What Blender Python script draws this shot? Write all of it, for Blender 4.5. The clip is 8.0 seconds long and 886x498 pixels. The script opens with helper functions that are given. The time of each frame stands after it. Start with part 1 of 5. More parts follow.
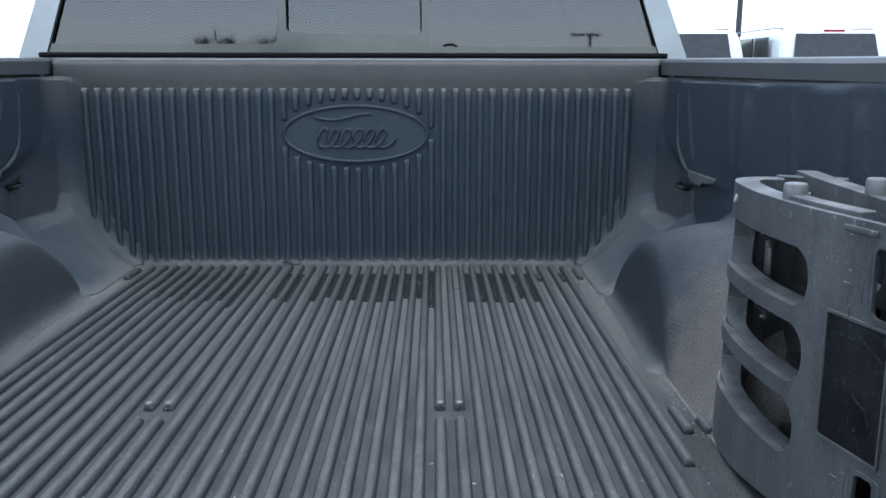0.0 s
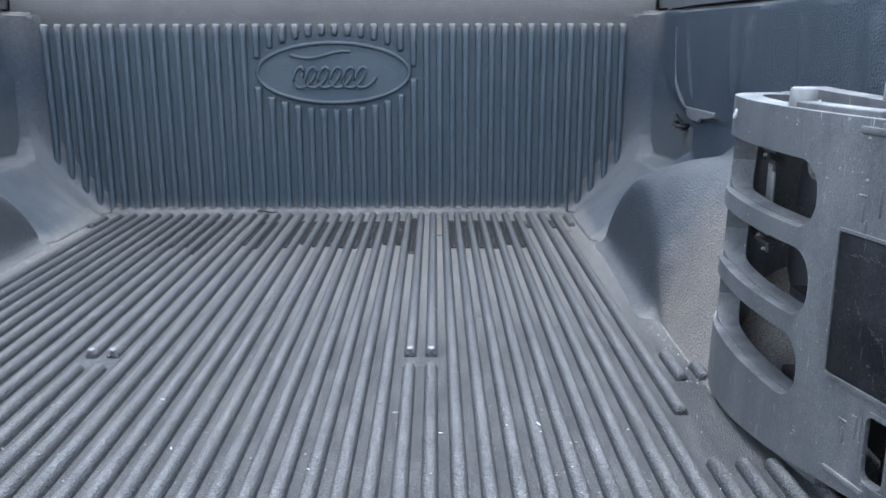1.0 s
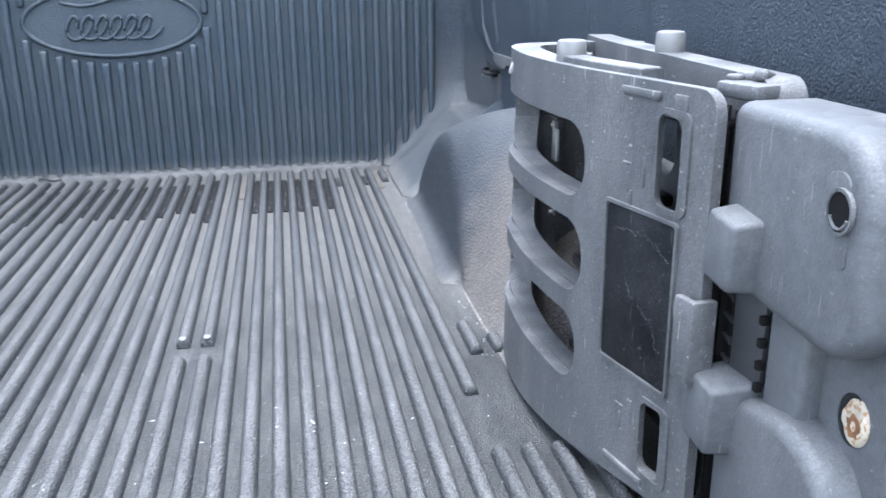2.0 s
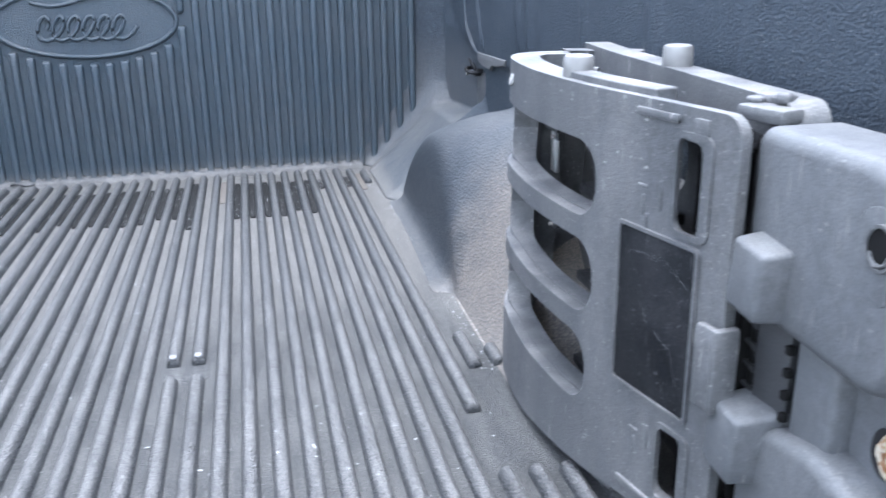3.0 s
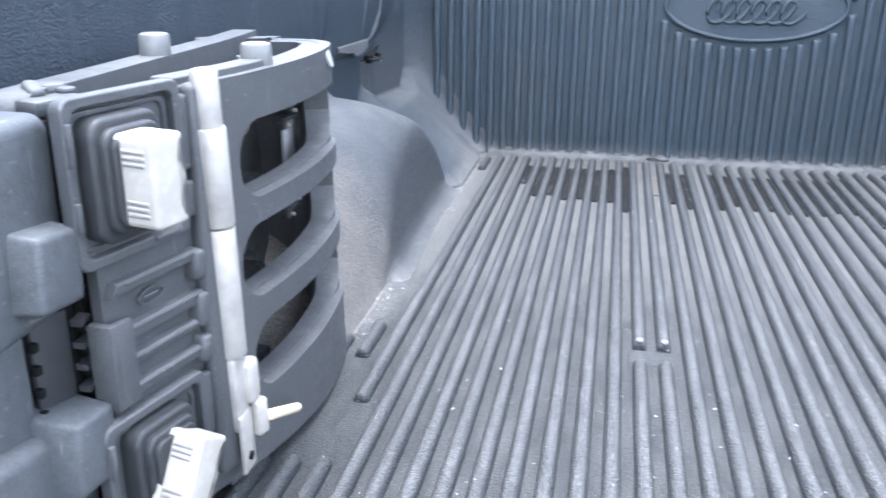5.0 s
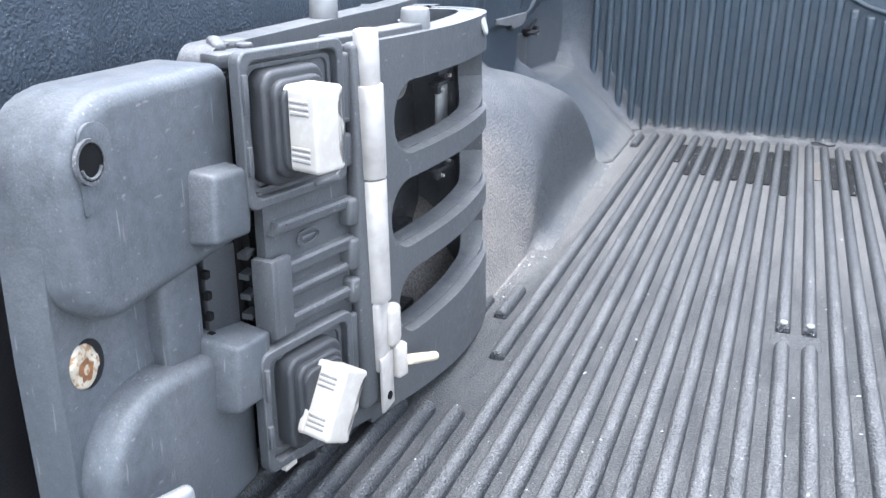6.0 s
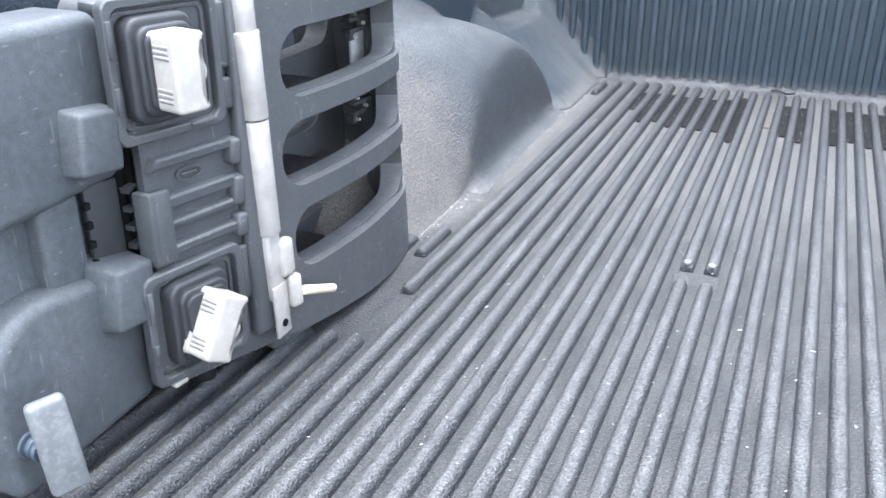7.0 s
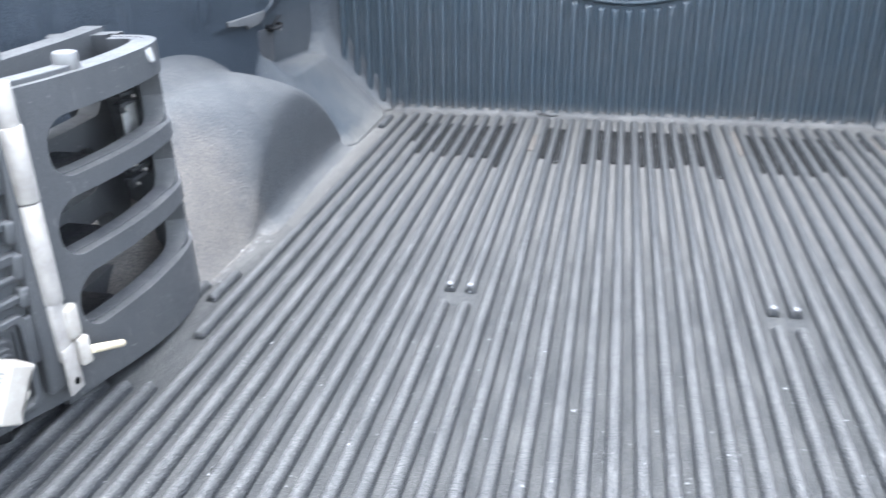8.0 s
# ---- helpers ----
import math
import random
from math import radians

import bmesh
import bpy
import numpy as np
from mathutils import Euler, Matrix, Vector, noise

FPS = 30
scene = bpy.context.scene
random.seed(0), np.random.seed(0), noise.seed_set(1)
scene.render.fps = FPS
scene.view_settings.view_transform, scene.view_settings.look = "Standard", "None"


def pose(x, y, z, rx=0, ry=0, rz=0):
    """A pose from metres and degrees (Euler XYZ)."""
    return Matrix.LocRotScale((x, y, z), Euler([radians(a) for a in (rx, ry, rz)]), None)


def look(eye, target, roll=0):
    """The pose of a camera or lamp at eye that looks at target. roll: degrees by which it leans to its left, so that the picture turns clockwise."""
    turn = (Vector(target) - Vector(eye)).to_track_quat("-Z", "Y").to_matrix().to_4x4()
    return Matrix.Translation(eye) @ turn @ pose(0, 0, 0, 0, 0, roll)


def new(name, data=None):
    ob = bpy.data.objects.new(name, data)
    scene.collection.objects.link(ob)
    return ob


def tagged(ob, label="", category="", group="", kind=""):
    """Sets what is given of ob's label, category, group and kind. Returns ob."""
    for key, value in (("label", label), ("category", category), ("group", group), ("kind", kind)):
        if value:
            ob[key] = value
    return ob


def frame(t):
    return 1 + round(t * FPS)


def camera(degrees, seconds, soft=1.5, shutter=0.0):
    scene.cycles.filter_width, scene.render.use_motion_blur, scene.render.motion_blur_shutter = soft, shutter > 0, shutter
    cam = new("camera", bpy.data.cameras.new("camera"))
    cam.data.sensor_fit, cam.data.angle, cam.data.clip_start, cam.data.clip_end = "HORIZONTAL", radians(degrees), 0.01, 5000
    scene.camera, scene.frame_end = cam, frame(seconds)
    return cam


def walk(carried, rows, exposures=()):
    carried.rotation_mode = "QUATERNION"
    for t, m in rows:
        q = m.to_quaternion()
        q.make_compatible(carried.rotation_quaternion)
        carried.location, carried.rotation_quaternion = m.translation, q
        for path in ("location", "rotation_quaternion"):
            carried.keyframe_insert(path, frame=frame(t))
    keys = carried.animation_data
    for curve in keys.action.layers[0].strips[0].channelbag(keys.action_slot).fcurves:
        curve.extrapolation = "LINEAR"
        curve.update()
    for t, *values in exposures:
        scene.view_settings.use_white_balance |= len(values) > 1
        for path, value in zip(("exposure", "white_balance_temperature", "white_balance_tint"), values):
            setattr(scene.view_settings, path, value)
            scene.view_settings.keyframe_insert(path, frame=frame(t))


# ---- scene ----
cam = camera(54.3, 8.0, shutter=0.25)
PATH = [
    (0, (0.218, -2.495, 0.561), (0.239, -0.537, 0.156), 0.1),
    (0.5, (0.233, -2.444, 0.512), (0.246, -0.494, 0.067), 0.2),
    (1, (0.269, -2.377, 0.481), (0.285, -0.436, 0.0), -0.1),
    (1.5, (0.331, -2.307, 0.471), (0.393, -0.39, -0.097), -1.5),
    (1.7, (0.358, -2.287, 0.478), (0.586, -0.389, -0.112), -0.5),
    (2.8, (0.406, -2.227, 0.509), (0.817, -0.374, -0.123), -0.6),
    (3, (0.359, -2.225, 0.514), (0.764, -0.373, -0.124), -0.8),
    (3.5, (0.145, -2.205, 0.503), (0.532, -0.354, -0.148), -0.1),
    (4, (-0.078, -2.186, 0.497), (0.265, -0.329, -0.16), 1.8),
    (4.2, (-0.164, -2.193, 0.494), (0.012, -0.31, -0.156), 1.5),
    (4.5, (-0.242, -2.19, 0.504), (-0.332, -0.304, -0.155), 0.4),
    (4.7, (-0.269, -2.194, 0.506), (-0.485, -0.319, -0.153), -0.1),
    (5, (-0.32, -2.21, 0.513), (-0.681, -0.358, -0.152), 0.5),
    (5.2, (-0.337, -2.21, 0.5), (-0.793, -0.376, -0.155), 0.2),
    (6.3, (-0.268, -2.251, 0.507), (-0.99, -0.539, -0.233), 0.4),
    (6.5, (-0.239, -2.25, 0.502), (-0.971, -0.549, -0.255), 0.3),
    (7, (-0.151, -2.248, 0.516), (-0.862, -0.567, -0.302), 0.1),
    (7.5, (-0.076, -2.277, 0.566), (-0.763, -0.585, -0.249), -1.7),
    (8, (-0.028, -2.337, 0.605), (-0.389, -0.536, -0.186), -0.6),
]
EXPOSURES = [(0.0, 1.6, 5570, 4), (0.5, 2.05, 5620, 6), (1.0, 2.6, 5700, 8), (1.5, 2.93, 5800, 9), (3.0, 3.22, 5790, 11), (4.5, 3.25, 5700, 11), (6.5, 3.31, 5980, 10), (8.0, 3.28, 5980, 9)]
walk(cam, [(t, look(eye, target, roll)) for t, eye, target, roll in PATH], EXPOSURES)

# ---- sky, sun ----
world = bpy.data.worlds.new("sky")
scene.world = world
world.use_nodes = True
wn, wl = world.node_tree.nodes, world.node_tree.links
wn.clear()
sky = wn.new("ShaderNodeTexSky")
sky.sky_type, sky.sun_disc = "NISHITA", False
sky.sun_elevation, sky.sun_rotation = radians(85), radians(0)
sky.air_density, sky.dust_density, sky.ozone_density = 1.0, 0.4, 1.0
veil = wn.new("ShaderNodeHueSaturation")
veil.inputs["Saturation"].default_value = 0.34
wb = wn.new("ShaderNodeBackground")
wb.inputs["Strength"].default_value = 0.152
wo = wn.new("ShaderNodeOutputWorld")
wl.new(sky.outputs[0], veil.inputs["Color"])
wl.new(veil.outputs[0], wb.inputs["Color"])
wl.new(wb.outputs[0], wo.inputs["Surface"])

sun = new("sun", bpy.data.lights.new("sun", "SUN"))
sun.data.energy, sun.data.angle, sun.data.color = 1.25, radians(45), (1.0, 0.98, 0.95)
sun.matrix_world = look((-0.1, -0.3, 6.0), (0, 0, 0))


# ---- materials ----
def nodes_of(name):
    m = bpy.data.materials.new(name)
    m.use_nodes = True
    return m, m.node_tree.nodes, m.node_tree.links, m.node_tree.nodes["Principled BSDF"]


def mixed(n, l, fac, a, b):
    x = n.new("ShaderNodeMix")
    x.data_type = "RGBA"
    for sock, val in ((x.inputs[0], fac), (x.inputs[6], a), (x.inputs[7], b)):
        if isinstance(val, (tuple, float, int)):
            sock.default_value = (*val, 1) if isinstance(val, tuple) else val
        else:
            l.new(val, sock)
    return x.outputs[2]


def noise_at(n, l, scale, detail=4, lo=0.35, hi=0.65, stretch=None):
    geo = n.new("ShaderNodeNewGeometry")
    src = geo.outputs["Position"]
    if stretch:
        mp = n.new("ShaderNodeMapping")
        mp.inputs["Scale"].default_value = stretch
        l.new(src, mp.inputs["Vector"])
        src = mp.outputs[0]
    t = n.new("ShaderNodeTexNoise")
    t.inputs["Scale"].default_value, t.inputs["Detail"].default_value = scale, detail
    l.new(src, t.inputs["Vector"])
    r = n.new("ShaderNodeMapRange")
    r.inputs["From Min"].default_value, r.inputs["From Max"].default_value = lo, hi
    l.new(t.outputs["Fac"], r.inputs["Value"])
    return r.outputs[0], t.outputs["Fac"]


def mixed_value(n, l, fac, lo, hi):
    r = n.new("ShaderNodeMapRange")
    r.inputs["To Min"].default_value, r.inputs["To Max"].default_value = lo, hi
    l.new(fac, r.inputs["Value"])
    return r.outputs[0]


def times(n, l, a, b):
    x = n.new("ShaderNodeMath")
    x.operation = "MULTIPLY"
    for sock, val in zip(x.inputs, (a, b)):
        if isinstance(val, (float, int)):
            sock.default_value = val
        else:
            l.new(val, sock)
    return x.outputs[0]


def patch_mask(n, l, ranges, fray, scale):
    """Where a patch of colour lies: a product of ramps along the axes, its border frayed by noise. Each range is (axis,
    where 0, where 1).
    """
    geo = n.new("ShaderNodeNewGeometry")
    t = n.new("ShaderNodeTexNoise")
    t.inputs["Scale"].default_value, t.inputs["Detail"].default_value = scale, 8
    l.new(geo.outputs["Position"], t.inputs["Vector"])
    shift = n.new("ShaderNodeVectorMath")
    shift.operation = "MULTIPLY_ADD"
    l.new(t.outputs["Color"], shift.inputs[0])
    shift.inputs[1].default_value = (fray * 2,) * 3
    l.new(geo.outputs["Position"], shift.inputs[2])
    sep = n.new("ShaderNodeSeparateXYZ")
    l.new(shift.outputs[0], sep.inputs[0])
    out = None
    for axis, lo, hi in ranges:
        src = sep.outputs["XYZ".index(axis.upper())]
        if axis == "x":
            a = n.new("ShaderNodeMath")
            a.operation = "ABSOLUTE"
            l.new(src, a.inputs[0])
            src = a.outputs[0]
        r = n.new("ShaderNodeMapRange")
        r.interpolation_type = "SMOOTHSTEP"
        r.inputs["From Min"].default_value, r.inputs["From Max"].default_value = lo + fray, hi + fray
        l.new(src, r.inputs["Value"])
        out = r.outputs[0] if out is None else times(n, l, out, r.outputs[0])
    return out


def plastic(name, base, rough=0.5, grain=260.0, bump=0.6, dust_lit=0.3, dust_colour=(0.15, 0.147, 0.14), up=0.6, streak=None, vary=1.3, spec=0.5, glint=0.5, up_from=-0.2, flecks=620.0, specks=1.0, patch=1.35, patch_scale=7.0, scratch=0.0, patches=(), relief=0.0035, cloud_from=-0.1):
    """Moulded plastic: mottled, leather-grained, dusty, with pale specks; light on up-facing faces is put into the
    colour.
    """
    m, n, l, p = nodes_of(name)
    blot, _ = noise_at(n, l, 120.0, 10, 0.3, 0.7)
    _, fine_raw = noise_at(n, l, grain, 2)
    scuff, _ = noise_at(n, l, flecks, 1, 0.44, 0.58)
    col = mixed(n, l, blot, tuple(c / vary ** 0.5 for c in base), tuple(c * vary ** 0.5 for c in base))
    broad, _ = noise_at(n, l, patch_scale, 8, 0.36, 0.64, streak)
    speck, _ = noise_at(n, l, 480.0, 2, 0.66, 0.74)
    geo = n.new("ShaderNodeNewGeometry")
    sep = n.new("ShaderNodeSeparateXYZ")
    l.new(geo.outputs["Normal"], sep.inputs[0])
    # up-facing faces paler: settled dirt plus top light put into the colour
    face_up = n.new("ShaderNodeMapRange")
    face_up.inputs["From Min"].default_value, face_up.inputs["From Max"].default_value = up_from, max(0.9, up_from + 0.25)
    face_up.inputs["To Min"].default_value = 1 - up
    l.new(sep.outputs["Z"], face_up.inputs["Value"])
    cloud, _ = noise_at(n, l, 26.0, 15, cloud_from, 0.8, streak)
    d = times(n, l, times(n, l, cloud, face_up.outputs[0]), dust_lit)
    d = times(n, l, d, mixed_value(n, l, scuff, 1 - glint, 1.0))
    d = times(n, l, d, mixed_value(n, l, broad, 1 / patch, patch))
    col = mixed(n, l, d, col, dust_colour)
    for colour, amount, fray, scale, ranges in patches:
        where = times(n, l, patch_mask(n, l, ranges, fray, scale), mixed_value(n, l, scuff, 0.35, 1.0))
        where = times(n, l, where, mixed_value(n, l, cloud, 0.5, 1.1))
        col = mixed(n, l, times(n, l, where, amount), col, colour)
    col = mixed(n, l, times(n, l, speck, dust_lit * specks), col, tuple(min(1, c * 2.4) for c in dust_colour))
    if scratch:
        for k, way in enumerate(((1, 1, 0.09), (1.3, 0.30, 0.7))):
            mark, _ = noise_at(n, l, 260.0 + 40 * k, 1, 0.72, 0.78, way)
            col = mixed(n, l, times(n, l, mark, scratch), col, tuple(min(1, c * 1.5) for c in dust_colour))
    l.new(col, p.inputs["Base Color"])
    rr = n.new("ShaderNodeMapRange")
    rr.inputs["To Min"].default_value, rr.inputs["To Max"].default_value = rough - 0.06, rough + 0.10
    l.new(blot, rr.inputs["Value"])
    l.new(rr.outputs[0], p.inputs["Roughness"])
    p.inputs["Specular IOR Level"].default_value = spec
    b = n.new("ShaderNodeBump")
    b.inputs["Strength"].default_value, b.inputs["Distance"].default_value = bump, relief
    l.new(fine_raw, b.inputs["Height"])
    l.new(b.outputs[0], p.inputs["Normal"])
    return m


def simple(name, base, rough=0.5, metal=0.0, vary=1.25, scale=12.0, bump=0.0, stain=None, stain_amount=0.0, stain_from=0.5):
    m, n, l, p = nodes_of(name)
    blot, raw = noise_at(n, l, scale, 5)
    col = mixed(n, l, blot, tuple(c / vary ** 0.5 for c in base), tuple(min(1, c * vary ** 0.5) for c in base))
    if stain:
        s, _ = noise_at(n, l, scale * 4, 6, stain_from, stain_from + 0.12)
        col = mixed(n, l, times(n, l, s, stain_amount), col, stain)
    l.new(col, p.inputs["Base Color"])
    p.inputs["Roughness"].default_value, p.inputs["Metallic"].default_value = rough, metal
    if bump:
        b = n.new("ShaderNodeBump")
        b.inputs["Strength"].default_value, b.inputs["Distance"].default_value = bump, 0.002
        l.new(raw, b.inputs["Height"])
        l.new(b.outputs[0], p.inputs["Normal"])
    return m


LINER = (0.0175, 0.0222, 0.0282)
LINER_FLOOR = (0.0112, 0.0134, 0.0162)
M_floor = plastic("liner_floor", LINER_FLOOR, 0.46, 420, 1.0, 0.64, relief=0.005, up=0.8, spec=0.32, cloud_from=-0.4, glint=0.64, flecks=480.0, up_from=0.3, streak=(3.0, 0.6, 3.0), patch=1.3, patch_scale=14.0, patches=[
    # darker beside the left extender
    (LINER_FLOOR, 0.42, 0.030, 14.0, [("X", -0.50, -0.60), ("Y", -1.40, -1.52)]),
    ((0.190, 0.182, 0.172), 0.56, 0.040, 22.0, [("Y", -1.10, -0.72)]),
    ((0.190, 0.183, 0.172), 0.38, 0.020, 45.0, [("x", 0.615, 0.655), ("Y", -1.20, -0.95)]),
    ((0.200, 0.192, 0.180), 0.50, 0.020, 45.0, [("X", -0.600, -0.650), ("Y", -1.32, -1.10)]),
])
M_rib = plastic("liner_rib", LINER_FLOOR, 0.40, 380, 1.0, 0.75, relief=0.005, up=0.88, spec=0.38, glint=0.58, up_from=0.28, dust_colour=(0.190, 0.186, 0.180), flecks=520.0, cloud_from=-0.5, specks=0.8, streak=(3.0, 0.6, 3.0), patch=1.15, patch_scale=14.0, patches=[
    # darker beside the left extender, like the floor
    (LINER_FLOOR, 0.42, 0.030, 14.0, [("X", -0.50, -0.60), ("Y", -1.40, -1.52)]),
    (tuple(c * 1.9 for c in LINER_FLOOR), 0.58, 0.050, 18.0, [("Y", -1.15, -0.70)]),
])
M_foot = plastic("liner_foot", LINER_FLOOR, 0.55, 420, 0.6, 0.66, up=0.25, glint=0.5, up_from=0.1, flecks=420.0, dust_colour=(0.165, 0.158, 0.148))
M_wall = plastic("liner_wall", tuple(c * 1.6 for c in LINER), 0.48, 300, 0.66, 0.42, up=0.95, up_from=0.12, spec=0.14, vary=1.5, streak=(1.0, 1.0, 0.22), patch=1.8, patches=[
    ((0.165, 0.158, 0.148), 0.32, 0.035, 26.0, [("Y", -0.20, -0.05), ("Z", 0.24, 0.12), ("Z", -0.06, 0.02)]),
    # pocket floor lightened in colour, as if lit, against its own shade
    ((0.15, 0.146, 0.14), 0.34, 0.020, 26.0, [("Y", -0.32, -0.22), ("Z", 0.36, 0.24), ("Z", 0.12, 0.20)]),
    ((0.15, 0.12, 0.095), 0.35, 0.020, 20.0, [("Y", -0.09, -0.03), ("Z", 0.40, 0.52)]),
    ((0.17, 0.16, 0.145), 0.70, 0.012, 45.0, [("Z", 0.035, 0.004)]),
])
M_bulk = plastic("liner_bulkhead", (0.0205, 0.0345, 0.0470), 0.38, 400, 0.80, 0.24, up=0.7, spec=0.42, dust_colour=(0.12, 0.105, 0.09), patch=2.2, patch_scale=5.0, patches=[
    # paler towards the rib tops, and again low at the foot
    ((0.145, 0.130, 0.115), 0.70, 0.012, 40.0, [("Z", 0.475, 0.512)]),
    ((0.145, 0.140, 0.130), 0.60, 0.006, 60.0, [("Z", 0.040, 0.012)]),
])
M_band = plastic("liner_worn_band", (0.024, 0.024, 0.025), 0.46, 420, 0.45, 0.42, up=0.5, dust_colour=(0.13, 0.105, 0.085))
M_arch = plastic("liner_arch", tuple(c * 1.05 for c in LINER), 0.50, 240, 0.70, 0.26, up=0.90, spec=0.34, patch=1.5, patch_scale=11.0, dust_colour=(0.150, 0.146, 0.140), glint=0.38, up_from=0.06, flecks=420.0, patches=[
    ((0.205, 0.172, 0.140), 0.60, 0.060, 22.0, [("Y", -0.86, -1.02), ("Z", 0.270, 0.15)]),
    ((0.19, 0.182, 0.17), 0.16, 0.012, 45.0, [("Z", 0.030, 0.004)]),
    # whole left arch paler than the right
    ((0.165, 0.160, 0.152), 0.26, 0.050, 16.0, [("X", -0.30, -0.50)]),
])
M_pad = plastic("dusty_pad", tuple(c * 1.3 for c in LINER), 0.5, 300, 0.4, 0.6, up=0.3, dust_colour=(0.15, 0.14, 0.13))
M_flap = plastic("torn_liner_edge", (0.045, 0.048, 0.052), 0.6, 300, 0.5, 0.40, up=0.1, dust_colour=(0.19, 0.185, 0.18))
# one plastic in two tones: each half's light is put into its colour
M_ext = plastic("extender_plastic_dark", (0.040, 0.0426, 0.0462), 0.46, 420, 0.14, 0.52, up=0.68, up_from=0.0, spec=0.36, specks=0.0, scratch=0.30, streak=(1, 1, 0.3), dust_colour=(0.19, 0.185, 0.178))
M_mount = plastic("mount_plastic", (0.053, 0.0565, 0.0615), 0.54, 420, 0.12, 0.28, up=0.6, spec=0.34, vary=1.6, specks=0.3, scratch=0.22, streak=(1, 1, 0.35), patch=1.6, patch_scale=22.0, dust_colour=(0.19, 0.185, 0.178))
M_ext_pale = plastic("extender_plastic_pale", (0.044, 0.0462, 0.0495), 0.50, 420, 0.20, 0.50, up=0.66, up_from=0.0, spec=0.34, specks=0.5, scratch=0.55, streak=(1, 1, 0.3), vary=1.8, patch=2.6, patch_scale=16.0, dust_colour=(0.20, 0.195, 0.19))
M_mount_dark = plastic("mount_plastic_dark", (0.046, 0.051, 0.057), 0.52, 420, 0.12, 0.28, up=0.6, spec=0.34, vary=1.6, specks=0.3, scratch=0.22, patch=1.7, patch_scale=18.0, streak=(1, 1, 0.35), dust_colour=(0.19, 0.185, 0.178))
M_black = plastic("black_plastic", (0.0085, 0.0085, 0.0095), 0.42, 400, 0.15, 0.06, up=0.6, spec=0.22, specks=0.0)
M_knuckle = plastic("dark_hinge_plastic", (0.021, 0.022, 0.024), 0.45, 400, 0.12, 0.12, up=0.5, spec=0.35, specks=0.0)
M_label = plastic("label_film", (0.0065, 0.007, 0.008), 0.40, 600, 0.10, 0.06, up=0.0, spec=0.08, vary=1.8, patch=3.0, patch_scale=24.0, specks=3.0, flecks=420.0, dust_colour=(0.10, 0.10, 0.105), scratch=0.25)
M_knob = simple("white_knob", (0.31, 0.285, 0.252), 0.42, vary=1.15, scale=30, stain=(0.45, 0.44, 0.42), stain_amount=0.2)
M_alu = simple("aluminium_tube", (0.36, 0.335, 0.305), 0.45, 0.3, vary=1.3, scale=60, bump=0.05, stain=(0.35, 0.34, 0.33), stain_amount=0.3)
M_steel = simple("grey_cap", (0.135, 0.134, 0.131), 0.5, 0.1, vary=1.3, scale=80)
M_tab = simple("pale_tab", (0.24, 0.238, 0.232), 0.55, vary=1.3, scale=90)
M_pin = simple("cream_pin", (0.48, 0.41, 0.29), 0.5, vary=1.2, scale=40)
M_lever = simple("grey_lever", (0.125, 0.128, 0.130), 0.5, 0.1, vary=1.35, scale=50, stain=(0.20, 0.20, 0.195), stain_amount=0.4)
M_washer = simple("blue_grey_washer", (0.055, 0.070, 0.090), 0.45, 0.2)
M_rust = simple("rusty_bolt", (0.36, 0.32, 0.25), 0.65, 0.1, vary=1.8, scale=75, bump=0.5, stain=(0.19, 0.085, 0.02), stain_amount=0.85)
M_rustcore = simple("rust", (0.13, 0.055, 0.018), 0.75, vary=2.0, scale=150, bump=0.5)
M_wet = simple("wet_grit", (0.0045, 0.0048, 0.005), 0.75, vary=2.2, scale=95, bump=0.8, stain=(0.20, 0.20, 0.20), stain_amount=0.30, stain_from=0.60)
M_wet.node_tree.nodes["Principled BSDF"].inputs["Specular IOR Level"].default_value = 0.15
M_dry = simple("dried_silt", (0.062, 0.055, 0.048), 0.8, vary=1.4, scale=60)
M_crumb = simple("pale_grit", (0.32, 0.325, 0.33), 0.7, vary=1.5, scale=30)
M_rail = plastic("rail_plastic", (0.058, 0.061, 0.066), 0.5, 420, 0.15, 0.25, up=0.5)
M_paint = simple("grey_truck_paint", (0.30, 0.31, 0.325), 0.22, 0.4, vary=1.1)
M_white = simple("white_car_paint", (0.60, 0.61, 0.62), 0.25, vary=1.05)
M_rubber = simple("rubber", (0.015, 0.015, 0.016), 0.7, vary=1.5)
M_asphalt = simple("asphalt", (0.055, 0.055, 0.056), 0.85, vary=1.6, scale=3.0, bump=0.4)
M_bark = simple("bark", (0.06, 0.05, 0.045), 0.9, vary=1.5)
M_red = simple("red_roof", (0.35, 0.10, 0.08), 0.7)
M_brick = simple("tan_wall", (0.42, 0.36, 0.30), 0.8)
M_pole = simple("dark_pole", (0.05, 0.05, 0.055), 0.5, 0.3)
M_tail = simple("red_lens", (0.35, 0.02, 0.02), 0.25)
M_stud = simple("worn_stud", (0.15, 0.15, 0.155), 0.5)
M_frame = simple("gloss_frame", (0.030, 0.032, 0.034), 0.10)
M_carglass = simple("dark_car_glass", (0.045, 0.048, 0.050), 0.12)
M_carglass.node_tree.nodes["Principled BSDF"].inputs["IOR"].default_value = 1.35
M_frame.node_tree.nodes["Principled BSDF"].inputs["IOR"].default_value = 1.68
# for rubber seals, and for sheets that stand for shade in gaps and holes
M_trimblack = simple("black_seal_and_shade", (0.005, 0.005, 0.005), 0.8)
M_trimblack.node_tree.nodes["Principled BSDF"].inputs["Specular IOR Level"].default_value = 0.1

M_glass, gn, gl, gp = nodes_of("tinted_glass")
gp.inputs["Base Color"].default_value = (0.10, 0.11, 0.12, 1)
